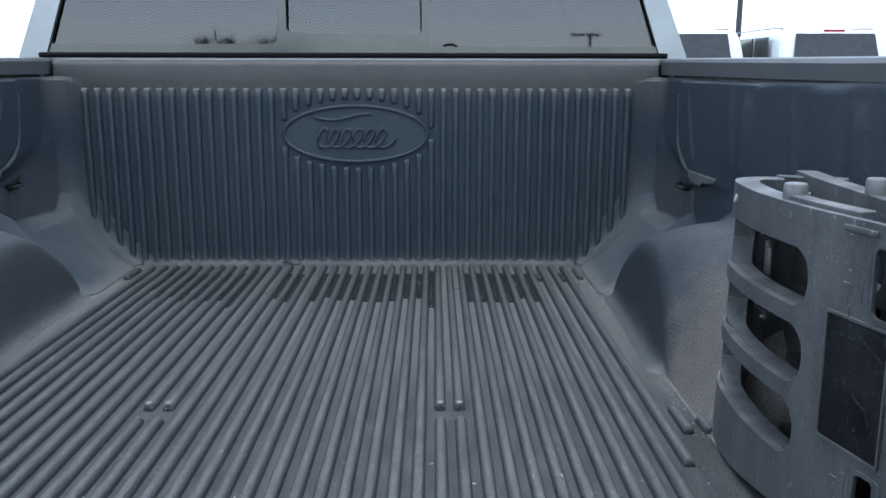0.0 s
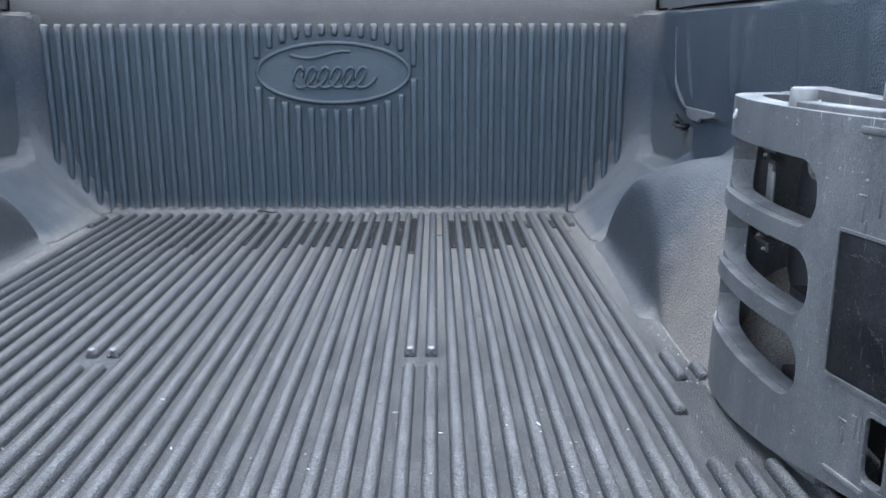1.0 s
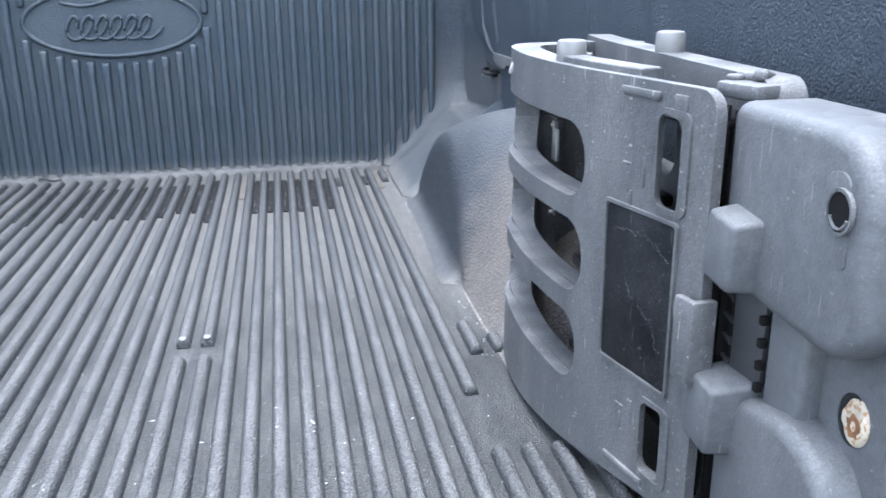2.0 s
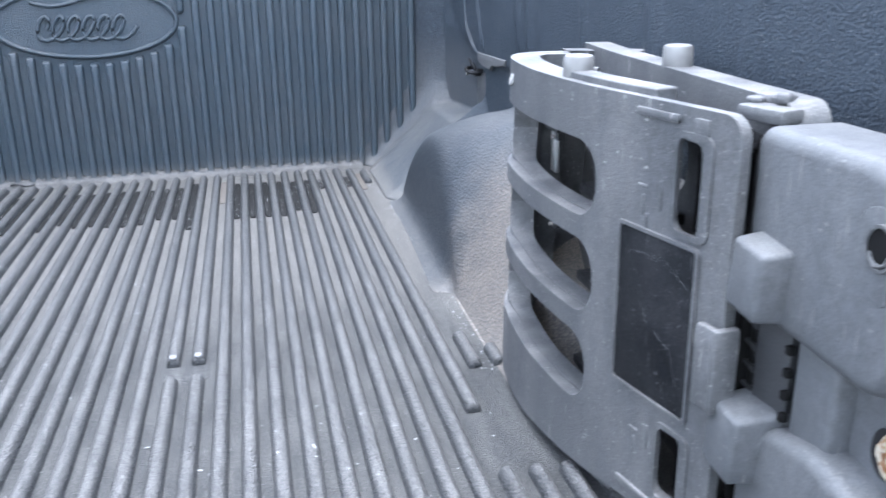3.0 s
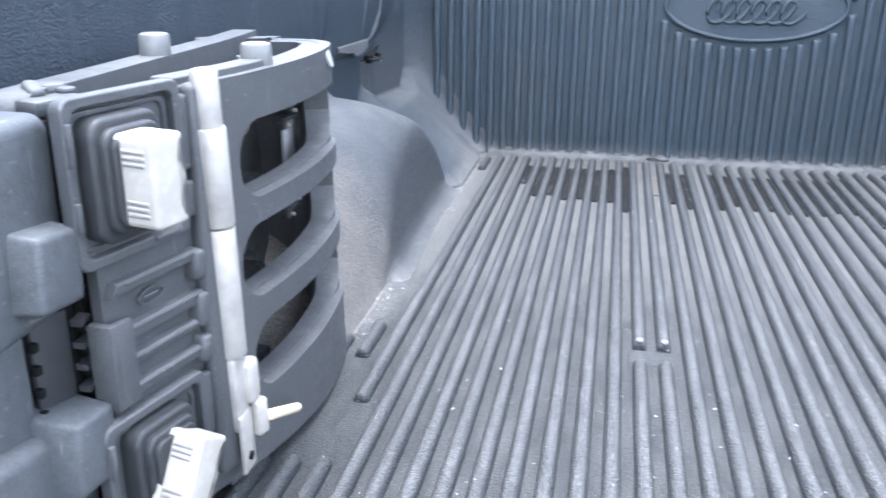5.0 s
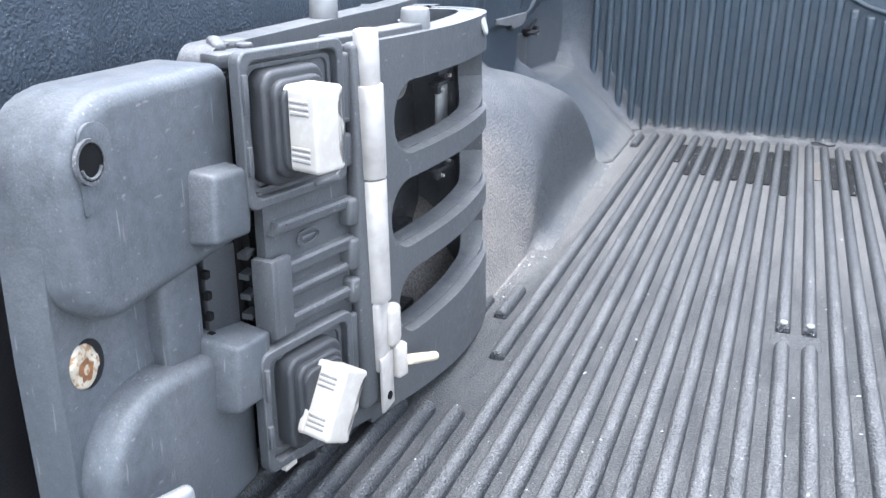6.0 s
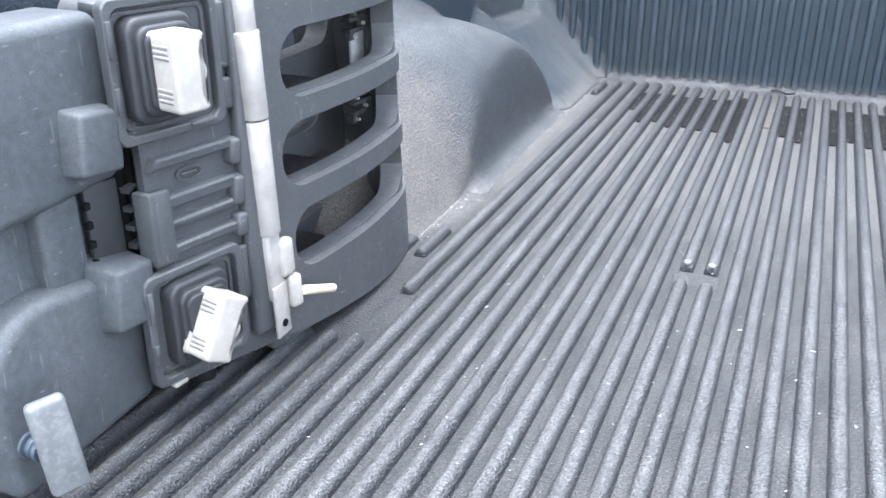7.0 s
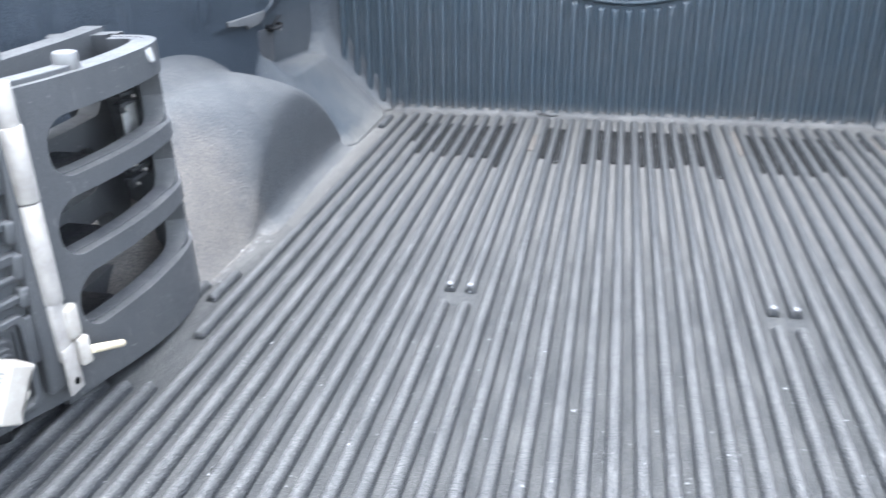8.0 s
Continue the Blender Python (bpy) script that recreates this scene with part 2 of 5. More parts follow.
gp.inputs["Roughness"].default_value, gp.inputs["IOR"].default_value = 0.02, 1.75
gp.inputs["Transmission Weight"].default_value = 1.0
gp.inputs["Specular Tint"].default_value = (0.94, 0.93, 1.0, 1)


# ---- mesh helpers ----
def finish(name, bm, material, sharp=35, bevel=0.0, normals=True):
    bmesh.ops.remove_doubles(bm, verts=bm.verts, dist=1e-6)
    if normals:
        bmesh.ops.recalc_face_normals(bm, faces=bm.faces)
    me = bpy.data.meshes.new(name)
    bm.to_mesh(me)
    bm.free()
    me.shade_smooth()
    me.set_sharp_from_angle(angle=radians(sharp))
    me.materials.append(material)
    ob = new(name, me)
    if bevel:
        b = ob.modifiers.new("soft_edges", "BEVEL")
        b.width, b.segments, b.limit_method, b.angle_limit = bevel, 2, "ANGLE", radians(40)
        b.harden_normals = True
    return ob


def part(name, bm, material, parent, label="", sharp=35, bevel=0.0, normals=True):
    ob = finish(name, bm, material, sharp, bevel, normals)
    ob.parent = parent
    ob.matrix_parent_inverse = parent.matrix_world.inverted()
    return tagged(ob, label)


def thing(name, label, category, at=(0, 0, 0), group="", kind=""):
    e = new(name)
    e.empty_display_size = 0.05
    e.matrix_world = pose(*at)
    bpy.context.view_layer.update()
    return tagged(e, label, category, group, kind)


def joined(bm, other):
    me = bpy.data.meshes.new("tmp")
    other.to_mesh(me)
    other.free()
    bm.from_mesh(me)
    bpy.data.meshes.remove(me)
    return bm


def rbox(bm, size, m, r=0.004, seg=2, taper=1.0):
    """A box of that size round the pose m, its edges rounded; taper shrinks its far (+x) side."""
    b = bmesh.new()
    bmesh.ops.create_cube(b, size=1.0)
    for v in b.verts:
        v.co = Vector((v.co.x * size[0], v.co.y * size[1], v.co.z * size[2]))
        if taper != 1.0 and v.co.x > 0:
            v.co.y *= taper
            v.co.z *= taper
    if r:
        bmesh.ops.bevel(b, geom=b.edges[:], offset=min(r, min(size) * 0.45), segments=seg, profile=0.5, affect="EDGES")
    b.transform(m)
    return joined(bm, b)


def cyl(bm, r0, r1, h, m, seg=24, bevel=0.0):
    """A cylinder or cone along z from the pose m, its rims rounded."""
    b = bmesh.new()
    bmesh.ops.create_cone(b, cap_ends=True, segments=seg, radius1=r0, radius2=r1, depth=h)
    b.transform(Matrix.Translation((0, 0, h / 2)))
    if bevel:
        rims = [e for e in b.edges if abs(e.verts[0].co.z - e.verts[1].co.z) < 1e-6]
        bmesh.ops.bevel(b, geom=rims, offset=bevel, segments=2, profile=0.5, affect="EDGES")
    b.transform(m)
    return joined(bm, b)


def tube(bm, pts, r, seg=8, taper=None):
    """A round bar along points."""
    pts = [Vector(p) for p in pts]
    rings = []
    for i, p in enumerate(pts):
        d = (pts[min(i + 1, len(pts) - 1)] - pts[max(i - 1, 0)]).normalized()
        q = d.to_track_quat("Z", "Y")
        rad = r if taper is None else r + (taper - r) * i / (len(pts) - 1)
        rings.append([bm.verts.new(p + q @ Vector((rad * math.cos(a), rad * math.sin(a), 0))) for a in [2 * math.pi * k / seg for k in range(seg)]])
    for a, b in zip(rings, rings[1:]):
        for k in range(seg):
            bm.faces.new((a[k], a[(k + 1) % seg], b[(k + 1) % seg], b[k]))
    bm.faces.new(rings[0][::-1])
    bm.faces.new(rings[-1])
    return bm


def prism(bm, outline, depth, m, r=0.0):
    """A flat outline in x and y, given depth along z, at the pose m."""
    b = bmesh.new()
    low = [b.verts.new((x, y, 0)) for x, y in outline]
    high = [b.verts.new((x, y, depth)) for x, y in outline]
    b.faces.new(low[::-1])
    top = b.faces.new(high)
    for i in range(len(low)):
        j = (i + 1) % len(low)
        b.faces.new((low[i], low[j], high[j], high[i]))
    if r:
        bmesh.ops.bevel(b, geom=list(top.edges), offset=r, segments=3, profile=0.5, affect="EDGES")
    b.transform(m)
    return joined(bm, b)


def pillow(bm, outline, depth, m, r=0.012, steps=5):
    """A flat convex outline given depth along z, its far rim rolled over with the radius r."""
    b = bmesh.new()
    k = len(outline)
    area = sum(outline[i - 1][0] * outline[i][1] - outline[i][0] * outline[i - 1][1] for i in range(k))
    turn = 1 if area > 0 else -1
    inward = []
    for i in range(k):
        (x0, y0), (x1, y1) = outline[i - 1], outline[(i + 1) % k]
        q = math.hypot(x1 - x0, y1 - y0) or 1.0
        inward.append((-(y1 - y0) / q * turn, (x1 - x0) / q * turn))
    sign = 1 if depth > 0 else -1
    loops = [(0.0, 0.0)] + [(r * (1 - math.cos(math.pi / 2 * j / steps)), depth - sign * r * (1 - math.sin(math.pi / 2 * j / steps))) for j in range(steps + 1)]
    rings = [[b.verts.new((x + n[0] * o, y + n[1] * o, z)) for (x, y), n in zip(outline, inward)] for o, z in loops]
    for p, q in zip(rings, rings[1:]):
        for i in range(k):
            j = (i + 1) % k
            b.faces.new((p[i], p[j], q[j], q[i]))
    b.faces.new(rings[0][::-1])
    b.faces.new(rings[-1])
    b.transform(m)
    return joined(bm, b)


def round_rect(w, h, r, seg=5, cx=0.0, cy=0.0):
    out = []
    for sx, sy, a0 in ((1, 1, 0), (-1, 1, 90), (-1, -1, 180), (1, -1, 270)):
        for k in range(seg + 1):
            a = radians(a0 + 90 * k / seg)
            out.append((cx + sx * (w / 2 - r) + r * math.cos(a), cy + sy * (h / 2 - r) + r * math.sin(a)))
    return out


def ring_prism(bm, outer, inner, depth, m):
    """A frame between two outlines of as many points, given depth along z."""
    b = bmesh.new()
    rows = [[b.verts.new((x, y, z)) for x, y in o] for o, z in ((outer, 0), (outer, depth), (inner, depth), (inner, 0))]
    k = len(outer)
    for a, c in zip(rows, rows[1:] + rows[:1]):
        for i in range(k):
            j = (i + 1) % k
            b.faces.new((a[i], a[j], c[j], c[i]))
    b.transform(m)
    return joined(bm, b)


def grid(bm, rows):
    vs = [[bm.verts.new(p) for p in row] for row in rows]
    for a, b in zip(vs, vs[1:]):
        for i in range(len(a) - 1):
            bm.faces.new((a[i], a[i + 1], b[i + 1], b[i]))
    return vs


def smooth01(x):
    x = max(0.0, min(1.0, x))
    return x * x * (3 - 2 * x)


# ---- ground ----
bm = bmesh.new()
bmesh.ops.create_grid(bm, x_segments=40, y_segments=40, size=1500)
bm.transform(Matrix.Translation((0, 0, -0.90)))
tagged(finish("ground", bm, M_asphalt), "grey asphalt parking lot", "ground", kind="structure")

# ---- truck: cab, box sides, rails ----
BED, WALL, RIM = -2.05, 0.865, 0.542
truck = thing("pickup_truck", "dark grey pickup truck with open cargo box and sliding rear window", "pickup truck", (0, 0.9, -0.9))

bm = bmesh.new()
MID = -0.012
rear = [(MID + x, z) for x, z in [(-0.960, 0.36), (-0.960, 0.60), (-0.888, 0.78), (-0.80, 1.0), (-0.70, 1.05), (0.70, 1.05), (0.80, 1.0), (0.888, 0.78), (0.960, 0.60), (0.960, 0.36)]]
hole = [(MID + x, z) for x, z in [(-0.882, 0.602), (-0.881, 0.604), (-0.834, 0.74), (-0.763, 0.95), (-0.72, 0.97), (0.72, 0.97), (0.763, 0.95), (0.834, 0.74), (0.881, 0.604), (0.882, 0.602)]]
sweep = [(0.055, rear), (0.9, [(x * 1.03, z + (0.02 if z > 0.9 else 0)) for x, z in rear]), (1.9, [(x * 1.0, z * (0.9 if z > 0.9 else 1)) for x, z in rear]), (2.2, [(x, min(z, 0.45)) for x, z in rear])]
loops = [[bm.verts.new((x, 0.085, z)) for x, z in hole]] + [[bm.verts.new((x, 0.055, z)) for x, z in hole]] + [[bm.verts.new((x, y, z)) for x, z in o] for y, o in sweep]
for a, b in zip(loops, loops[1:]):
    for i in range(len(a)):
        j = (i + 1) % len(a)
        bm.faces.new((a[i], a[j], b[j], b[i]))
bm.faces.new(loops[-1])
cab = part("cab", bm, M_paint, truck, "grey painted cab body", sharp=25)

def at_side(x, z):
    return max(MID - 0.880 + (z - 0.604) * 0.34, min(MID + 0.880 - (z - 0.604) * 0.34, x))


bm = bmesh.new()
prism(bm, [(at_side(-1, 0.600), 0.600), (at_side(1, 0.600), 0.600), (at_side(1, 0.629), 0.629), (0.206, 0.629), (0.206, 0.975), (0.181, 0.975), (0.181, 0.672), (0.174, 0.664), (-0.196, 0.667), (-0.203, 0.675), (-0.203, 0.975), (-0.233, 0.975), (-0.233, 0.645), (-0.243, 0.635), (at_side(-1, 0.635), 0.635)], 0.012, pose(0, 0.076, 0, 90, 0, 0))
window = part("rear_window", bm, M_frame, truck, "dark tinted sliding rear window")
for x0, x1, z0, dy in ((-1.0, -0.232, 0.616, 0.0), (-0.2318, 0.2038, 0.6161, 0.004), (0.204, 1.0, 0.616, 0.0)):
    bm = bmesh.new()
    o = [(at_side(x0, z0), z0), (at_side(x1, z0), z0), (at_side(x1, 0.97), 0.97), (at_side(x0, 0.97), 0.97)]
    prism(bm, o, 0.004, pose(0, 0.0765 + dy, 0, 90, 0, 0))
    part("pane", bm, M_glass, window, "tinted window glass")
for pts in ([(-0.2035, 0.676), (-0.2035, 0.97)], [(0.1815, 0.673), (0.1815, 0.97)], [(at_side(1, 0.632) - 0.003, 0.632), (at_side(1, 0.95) - 0.003, 0.95)], [(at_side(-1, 0.640) + 0.003, 0.640), (at_side(-1, 0.95) + 0.003, 0.95)]):
    bm = bmesh.new()
    tube(bm, [(x, 0.066, z) for x, z in pts], 0.0028, 6)
    part("gasket", bm, M_trimblack, window, "thin black gasket")
bm = bmesh.new()
tube(bm, [(0.245 + 0.010 * k, 0.066, 0.629 + 0.006 * math.sin(k / 4 * math.pi)) for k in range(5)], 0.004, 6)
part("drain_plug", bm, M_trimblack, window)
bm = bmesh.new()
tube(bm, [(x, 0.05, 0.6025) for x in np.linspace(-0.91, 0.89, 20)], 0.0075, 8)
part("window_seal", bm, M_trimblack, truck, "black rubber seal below the rear window")
bm = bmesh.new()
rbox(bm, (1.80, 0.05, 0.5), pose(0, 0.06, 0.33), 0.01)
part("bulkhead_shell", bm, M_black, truck)

for s in (-1, 1):
    bm = bmesh.new()
    prof = [(0.97, -0.35), (1.0, -0.1), (1.005, 0.2), (0.995, 0.45), (0.985, 0.55), (0.90, 0.55), (0.90, -0.02), (0.93, -0.35)]
    a = [bm.verts.new((s * x, 0.03, z)) for x, z in prof]
    b = [bm.verts.new((s * x, BED, z)) for x, z in prof]
    for i in range(len(prof)):
        j = (i + 1) % len(prof)
        bm.faces.new((a[i], a[j], b[j], b[i]))
    bm.faces.new(a)
    bm.faces.new(b[::-1])
    part("box_side", bm, M_paint, truck, "grey painted outer side of the cargo box", bevel=0.008)
    bm = bmesh.new()
    prof = [(0.868, 0.541), (0.866, 0.584), (0.872, 0.592), (0.900, 0.595), (0.985, 0.593), (0.998, 0.585), (1.0, 0.548), (0.905, 0.545)]
    ys = [0.035, 0.02, *np.linspace(0.0, BED, 12)]
    rows = []
    for k, y in enumerate(ys):
        inset = 0.006 if k == 0 else 0.0
        rows.append([(s * (x + (inset if x < 0.9 else -inset)), y, z + (0.008 + 0.004 * max(-1.0, y) if z < 0.56 else 0.012 * max(-1.0, min(0.0, y / 1.2)))) for x, z in prof + prof[:1]])
    vs = grid(bm, rows)
    bm.faces.new(vs[0][:-1])
    bm.faces.new(vs[-1][:-1][::-1])
    part("rail_cap", bm, M_rail, truck, "black plastic rail cap along the box side", sharp=30)
bm = bmesh.new()
rbox(bm, (1.84, 2.06, 0.05), pose(0, -1.02, -0.05), 0.006)
for s in (-0.45, 0.45):
    rbox(bm, (0.09, 5.0, 0.16), pose(s, 0.4, -0.19), 0.01)
part("chassis", bm, M_black, truck)
for y in (-1.0, 2.6):
    for s in (-1, 1):
        bm = bmesh.new()
        cyl(bm, 0.39, 0.39, 0.26, pose(s * 0.72, y, -0.51, 0, 90 * s, 0), 40, 0.03)
        wheel = part("wheel", bm, M_rubber, truck, "black tyre")
bm = bmesh.new()
rbox(bm, (1.9, 1.2, 0.75), pose(0, 2.75, -0.02), 0.12, 3)
part("engine_bay", bm, M_paint, truck)

# ---- bed liner ----
liner = thing("bed_liner", "black ribbed plastic bed liner, dusty, with grit on its floor", "bed liner")

bm = bmesh.new()
rbox(bm, (1.79, 2.07, 0.018), pose(0, -1.015, -0.009), 0.002)
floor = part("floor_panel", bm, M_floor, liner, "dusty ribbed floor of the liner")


def cove(y):
    """How far the foot of the side comes inward, and how high its slope reaches."""
    k = smooth01((-y - 0.34) / 0.20)
    return 0.188 + 0.036 * smooth01(-y / 0.08) - 0.194 * k, 0.245 - 0.185 * k


def side_x(y, z):
    corner = 0.07
    x = WALL
    if y > -corner:
        x -= corner - math.sqrt(max(0.0, corner ** 2 - (corner + y) ** 2))
    reach, high = cove(y)
    if z < high:
        x -= reach * (1 - z / high) ** 1.35
    x += 0.010 * (z - 0.3)
    # the upper panel stands proud behind the lip and fades out further back
    x -= 0.010 * smooth01((z - 0.296) / 0.012) * smooth01((-y - 0.20 - 0.12 * smooth01((0.40 - z) / 0.10)) / 0.022) * (1 - smooth01((-y - 0.50) / 0.16))
    # slanted fold from the rim to the end of the lip, and loose folds further back
    for y0, lean, wide, deep in ((-0.300, 0.53, 0.010, 0.006), (-0.62, 0.12, 0.022, 0.006), (-0.71, -0.10, 0.030, 0.008), (-0.93, 0.10, 0.018, 0.005), (-1.18, 0.05, 0.040, 0.008), (-1.42, -0.08, 0.025, 0.006), (-1.66, 0.06, 0.035, 0.008)):
        x -= deep * smooth01((z - 0.31) / 0.05) * smooth01((0.525 - z) / 0.05) * smooth01(1 - abs(y - y0 + lean * (0.49 - z)) / wide)
    x -= 0.008 * smooth01((z - 0.30) / 0.12) * smooth01((-y - 0.45) / 0.15) * (0.5 + 0.5 * math.sin(y * 17 + 1.2 * math.sin(y * 5))) ** 2
    # the tie-down pocket: a sharp-edged recess under a slanted edge
    edge = 0.408 + 0.33 * (y + 0.02)
    foot = 0.162 + 0.05 * smooth01((0.07 + y) / 0.05) ** 2 + 0.05 * smooth01((-y - 0.31) / 0.06)
    inside = smooth01((edge - z) / 0.046) * smooth01((z - foot) / 0.010 + 0.5) * smooth01((-y - 0.016) / 0.010) * (1 - smooth01((-y - 0.345) / 0.030))
    floor_x = WALL - 0.012 + 0.14 * max(0.0, -y - 0.02)
    return x + (floor_x - x) * inside


for s in (-1, 1):
    bm = bmesh.new()
    ys = [-0.0008 * k * k for k in range(5)] + list(np.linspace(-0.018, -0.46, 86)) + list(np.linspace(-0.475, BED, 130))
    zs = [0.005 * k for k in range(90)] + list(np.linspace(0.452, RIM, 10))
    rows = [[(s * (side_x(0.0, z) - 0.035), 0.007, z) for z in zs] + [(s * 0.80, 0.007, RIM), (s * 0.80, 0.007, RIM)]]
    for y in ys:
        sag = 0.006 * math.sin(y * 3.1) - 0.003
        row = [(s * side_x(y, z), y, z) for z in zs]
        row[-1] = (s * (WALL + 0.003), y, RIM + sag)
        row += [(s * (WALL + 0.006), y, RIM + sag + 0.004), (s * 0.90, y, RIM + sag + 0.003)]
        rows.append(row)
    grid(bm, rows)
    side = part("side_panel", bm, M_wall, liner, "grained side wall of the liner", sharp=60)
    side.modifiers.new("thickness", "SOLIDIFY").thickness = 0.003

    # the wheel arch: an upright D-shaped face towards the cab, laid back and dusty towards the tailgate
    bm = bmesh.new()
    YC, A, HIGH = -0.85, 0.485, 0.266
    net = []
    for i in range(97):
        c = math.cos(math.pi * i / 96)
        y = YC + A * c
        top = HIGH * max(0.0, 1 - abs(c) ** 1.9) ** 0.60
        fillet = 0.012 + 0.044 * (top / HIGH)
        foot = 0.674 - 0.022 * smooth01((-y - 0.5) / 0.6)
        d = (y + 0.655) / 0.30
        crease = min(top * 0.86, 0.190 * math.sqrt(max(0.0, 1 - d * d)))
        back = smooth01((-y - 0.80) / 0.22)
        soft = min(1.0, crease / 0.05)
        row = [(foot - dx * (0.12 + 0.88 * soft), y, 0.0006 + h * soft) for dx, h in ((0.034, 0.0), (0.022, 0.0014), (0.012, 0.0050), (0.005, 0.0105))]
        row += [(foot + 0.03 * crease * (k / 8) ** 2, y, max(0.0006 + (0.0180 + 0.001 * k) * soft, crease * k / 8 - 0.001)) for k in range(8)]
        x0, x2 = foot + 0.03 * crease, WALL - fillet
        x1 = x0 + (x2 - x0) * (0.34 + 0.30 * back)
        for k in range(25):
            t = k / 24
            row.append(((1 - t) ** 2 * x0 + 2 * t * (1 - t) * x1 + t * t * x2, y, crease + (top - crease) * (1 - (1 - t) ** 2) - 0.001))
        for k in range(1, 8):
            a = math.pi / 2 * k / 7
            row.append((WALL - fillet + (fillet + 0.012) * math.sin(a), y, top + fillet * (1 - math.cos(a)) - 0.001))
        net.append(row)
    net = np.array(net)
    for _ in range(14):
        mid = net[1:-1, 3:-1]
        mid += 0.5 * ((net[:-2, 3:-1] + net[2:, 3:-1] + net[1:-1, 2:-2] + net[1:-1, 4:]) / 4 - mid)
    grid(bm, [[(s * x, y, z) for x, y, z in row] for row in net.tolist()])
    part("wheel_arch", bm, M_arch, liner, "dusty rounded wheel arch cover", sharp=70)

# bulkhead
bm = bmesh.new()
xs = np.linspace(-0.80, 0.80, 65)
rows = []
for z, y in ((-0.005, 0.002), (0.002, 0.002), (0.008, 0.002), (0.018, 0.002), (0.10, 0.002), (0.3, 0.003), (0.5, 0.004), (0.53, 0.004), (0.572, 0.006), (0.583, 0.010), (0.588, 0.018), (0.589, 0.05)):
    rows.append([(x * (1.07 if z > 0.5 else 1.0), y + 0.0015 * math.sin(x * 9 + z * 7), z) for x in xs])
grid(bm, rows[:7])
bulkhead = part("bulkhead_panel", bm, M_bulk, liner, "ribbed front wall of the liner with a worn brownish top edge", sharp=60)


bm = bmesh.new()
grid(bm, rows[6:])
part("top_band", bm, M_band, bulkhead, "worn brownish band along the liner's top edge", sharp=60)


def rib_mesh(length, half, top, high, end=0.012):
    """A long rounded rib from y = 0 back to -length, standing on z = 0."""
    bm = bmesh.new()
    rows = []
    for y, f in ((0.0, 0.45), (-end * 0.2, 0.85), (-end * 0.6, 1.0), (-length + end * 0.6, 1.0), (-length + end * 0.2, 0.85), (-length, 0.45)):
        w, t, h = half * (0.7 + 0.3 * f), top * (0.7 + 0.3 * f), high * f
        rows.append([(-w, y, -0.001), (-w * 0.94, y, h * 0.36), (-t * 1.30, y, h * 0.76), (-t * 0.72, y, h * 0.94), (0, y, h), (t * 0.72, y, h * 0.94), (t * 1.30, y, h * 0.76), (w * 0.94, y, h * 0.36), (w, y, -0.001)])
    vs = grid(bm, rows)
    bm.faces.new(vs[0])
    bm.faces.new(vs[-1][::-1])
    return bm


RIBS = {}


def rib(parent, material, length, m, half, top, high):
    key = (round(length, 3), material.name)
    if key not in RIBS:
        ob = finish("rib", rib_mesh(length, half, top, high), material, 50)
        RIBS[key] = ob.data
    else:
        ob = new("rib", RIBS[key])
    ob.parent = parent
    ob.matrix_basis = m
    return ob


def wall_rib(length, closed):
    """An upright rib hanging down from its rounded, flared top; it ends rounded too where it is closed."""
    key = (round(length, 3), "wall", closed)
    if key not in RIBS:
        bm = bmesh.new()
        steps = [(0.0, 0.15, 0.70), (0.0015, 0.60, 0.90), (0.004, 0.90, 1.12), (0.008, 1.0, 1.15), (0.030, 1.0, 1.0)]
        steps = [q for q in steps if q[0] < length * 0.5]
        if closed:
            steps += [(length - 0.008, 1.0, 0.92), (length - 0.004, 0.92, 0.84), (length - 0.0015, 0.65, 0.62), (length, 0.15, 0.40)]
        else:
            steps += [(length, 1.0, 1.0)]
        rows = []
        for d, h, w in steps:
            a, b, z = 0.0092 * w, 0.0064 * w, 0.0130 * h
            rows.append([(-a, -d, -0.001), (-a * 0.96, -d, z * 0.35), (-b * 1.10, -d, z * 0.82), (-b * 0.75, -d, z * 0.97), (0, -d, z), (b * 0.75, -d, z * 0.97), (b * 1.10, -d, z * 0.82), (a * 0.96, -d, z * 0.35), (a, -d, -0.001)])
        vs = grid(bm, rows)
        bm.faces.new(vs[0])
        bm.faces.new(vs[-1][::-1])
        ob = finish("rib", bm, M_bulk, 45)
        RIBS[key] = ob.data
    else:
        ob = new("rib", RIBS[key])
    return ob


# emblem: a raised oval with a plain flourish
EX, EZ, EA, EB = -0.006, 0.382, 0.205, 0.079
bm = bmesh.new()
tube(bm, [(EX + EA * math.cos(a), -0.002, EZ + EB * math.sin(a)) for a in np.linspace(0, 2 * math.pi, 73)], 0.0055, 8)
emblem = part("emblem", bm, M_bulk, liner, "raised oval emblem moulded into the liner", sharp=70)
bm = bmesh.new()
prism(bm, [(EX + EA * 0.985 * math.cos(a), EZ + EB * 0.97 * math.sin(a)) for a in np.linspace(0, 2 * math.pi, 64, endpoint=False)], 0.004, pose(0, 0.003, 0, 90, 0, 0))
part("oval_field", bm, M_bulk, emblem)
strokes = [[(-0.115 + 0.16 * u, 0.048 - 0.009 * math.sin(u * 5.2)) for u in np.linspace(0, 1, 18)]]
strokes += [[(-0.105 + 0.20 * u + 0.019 * math.cos(u * 37.7) + 0.010 * math.sin(u * 37.7), -0.012 + 0.027 * math.sin(u * 37.7)) for u in np.linspace(0, 1, 150)]]
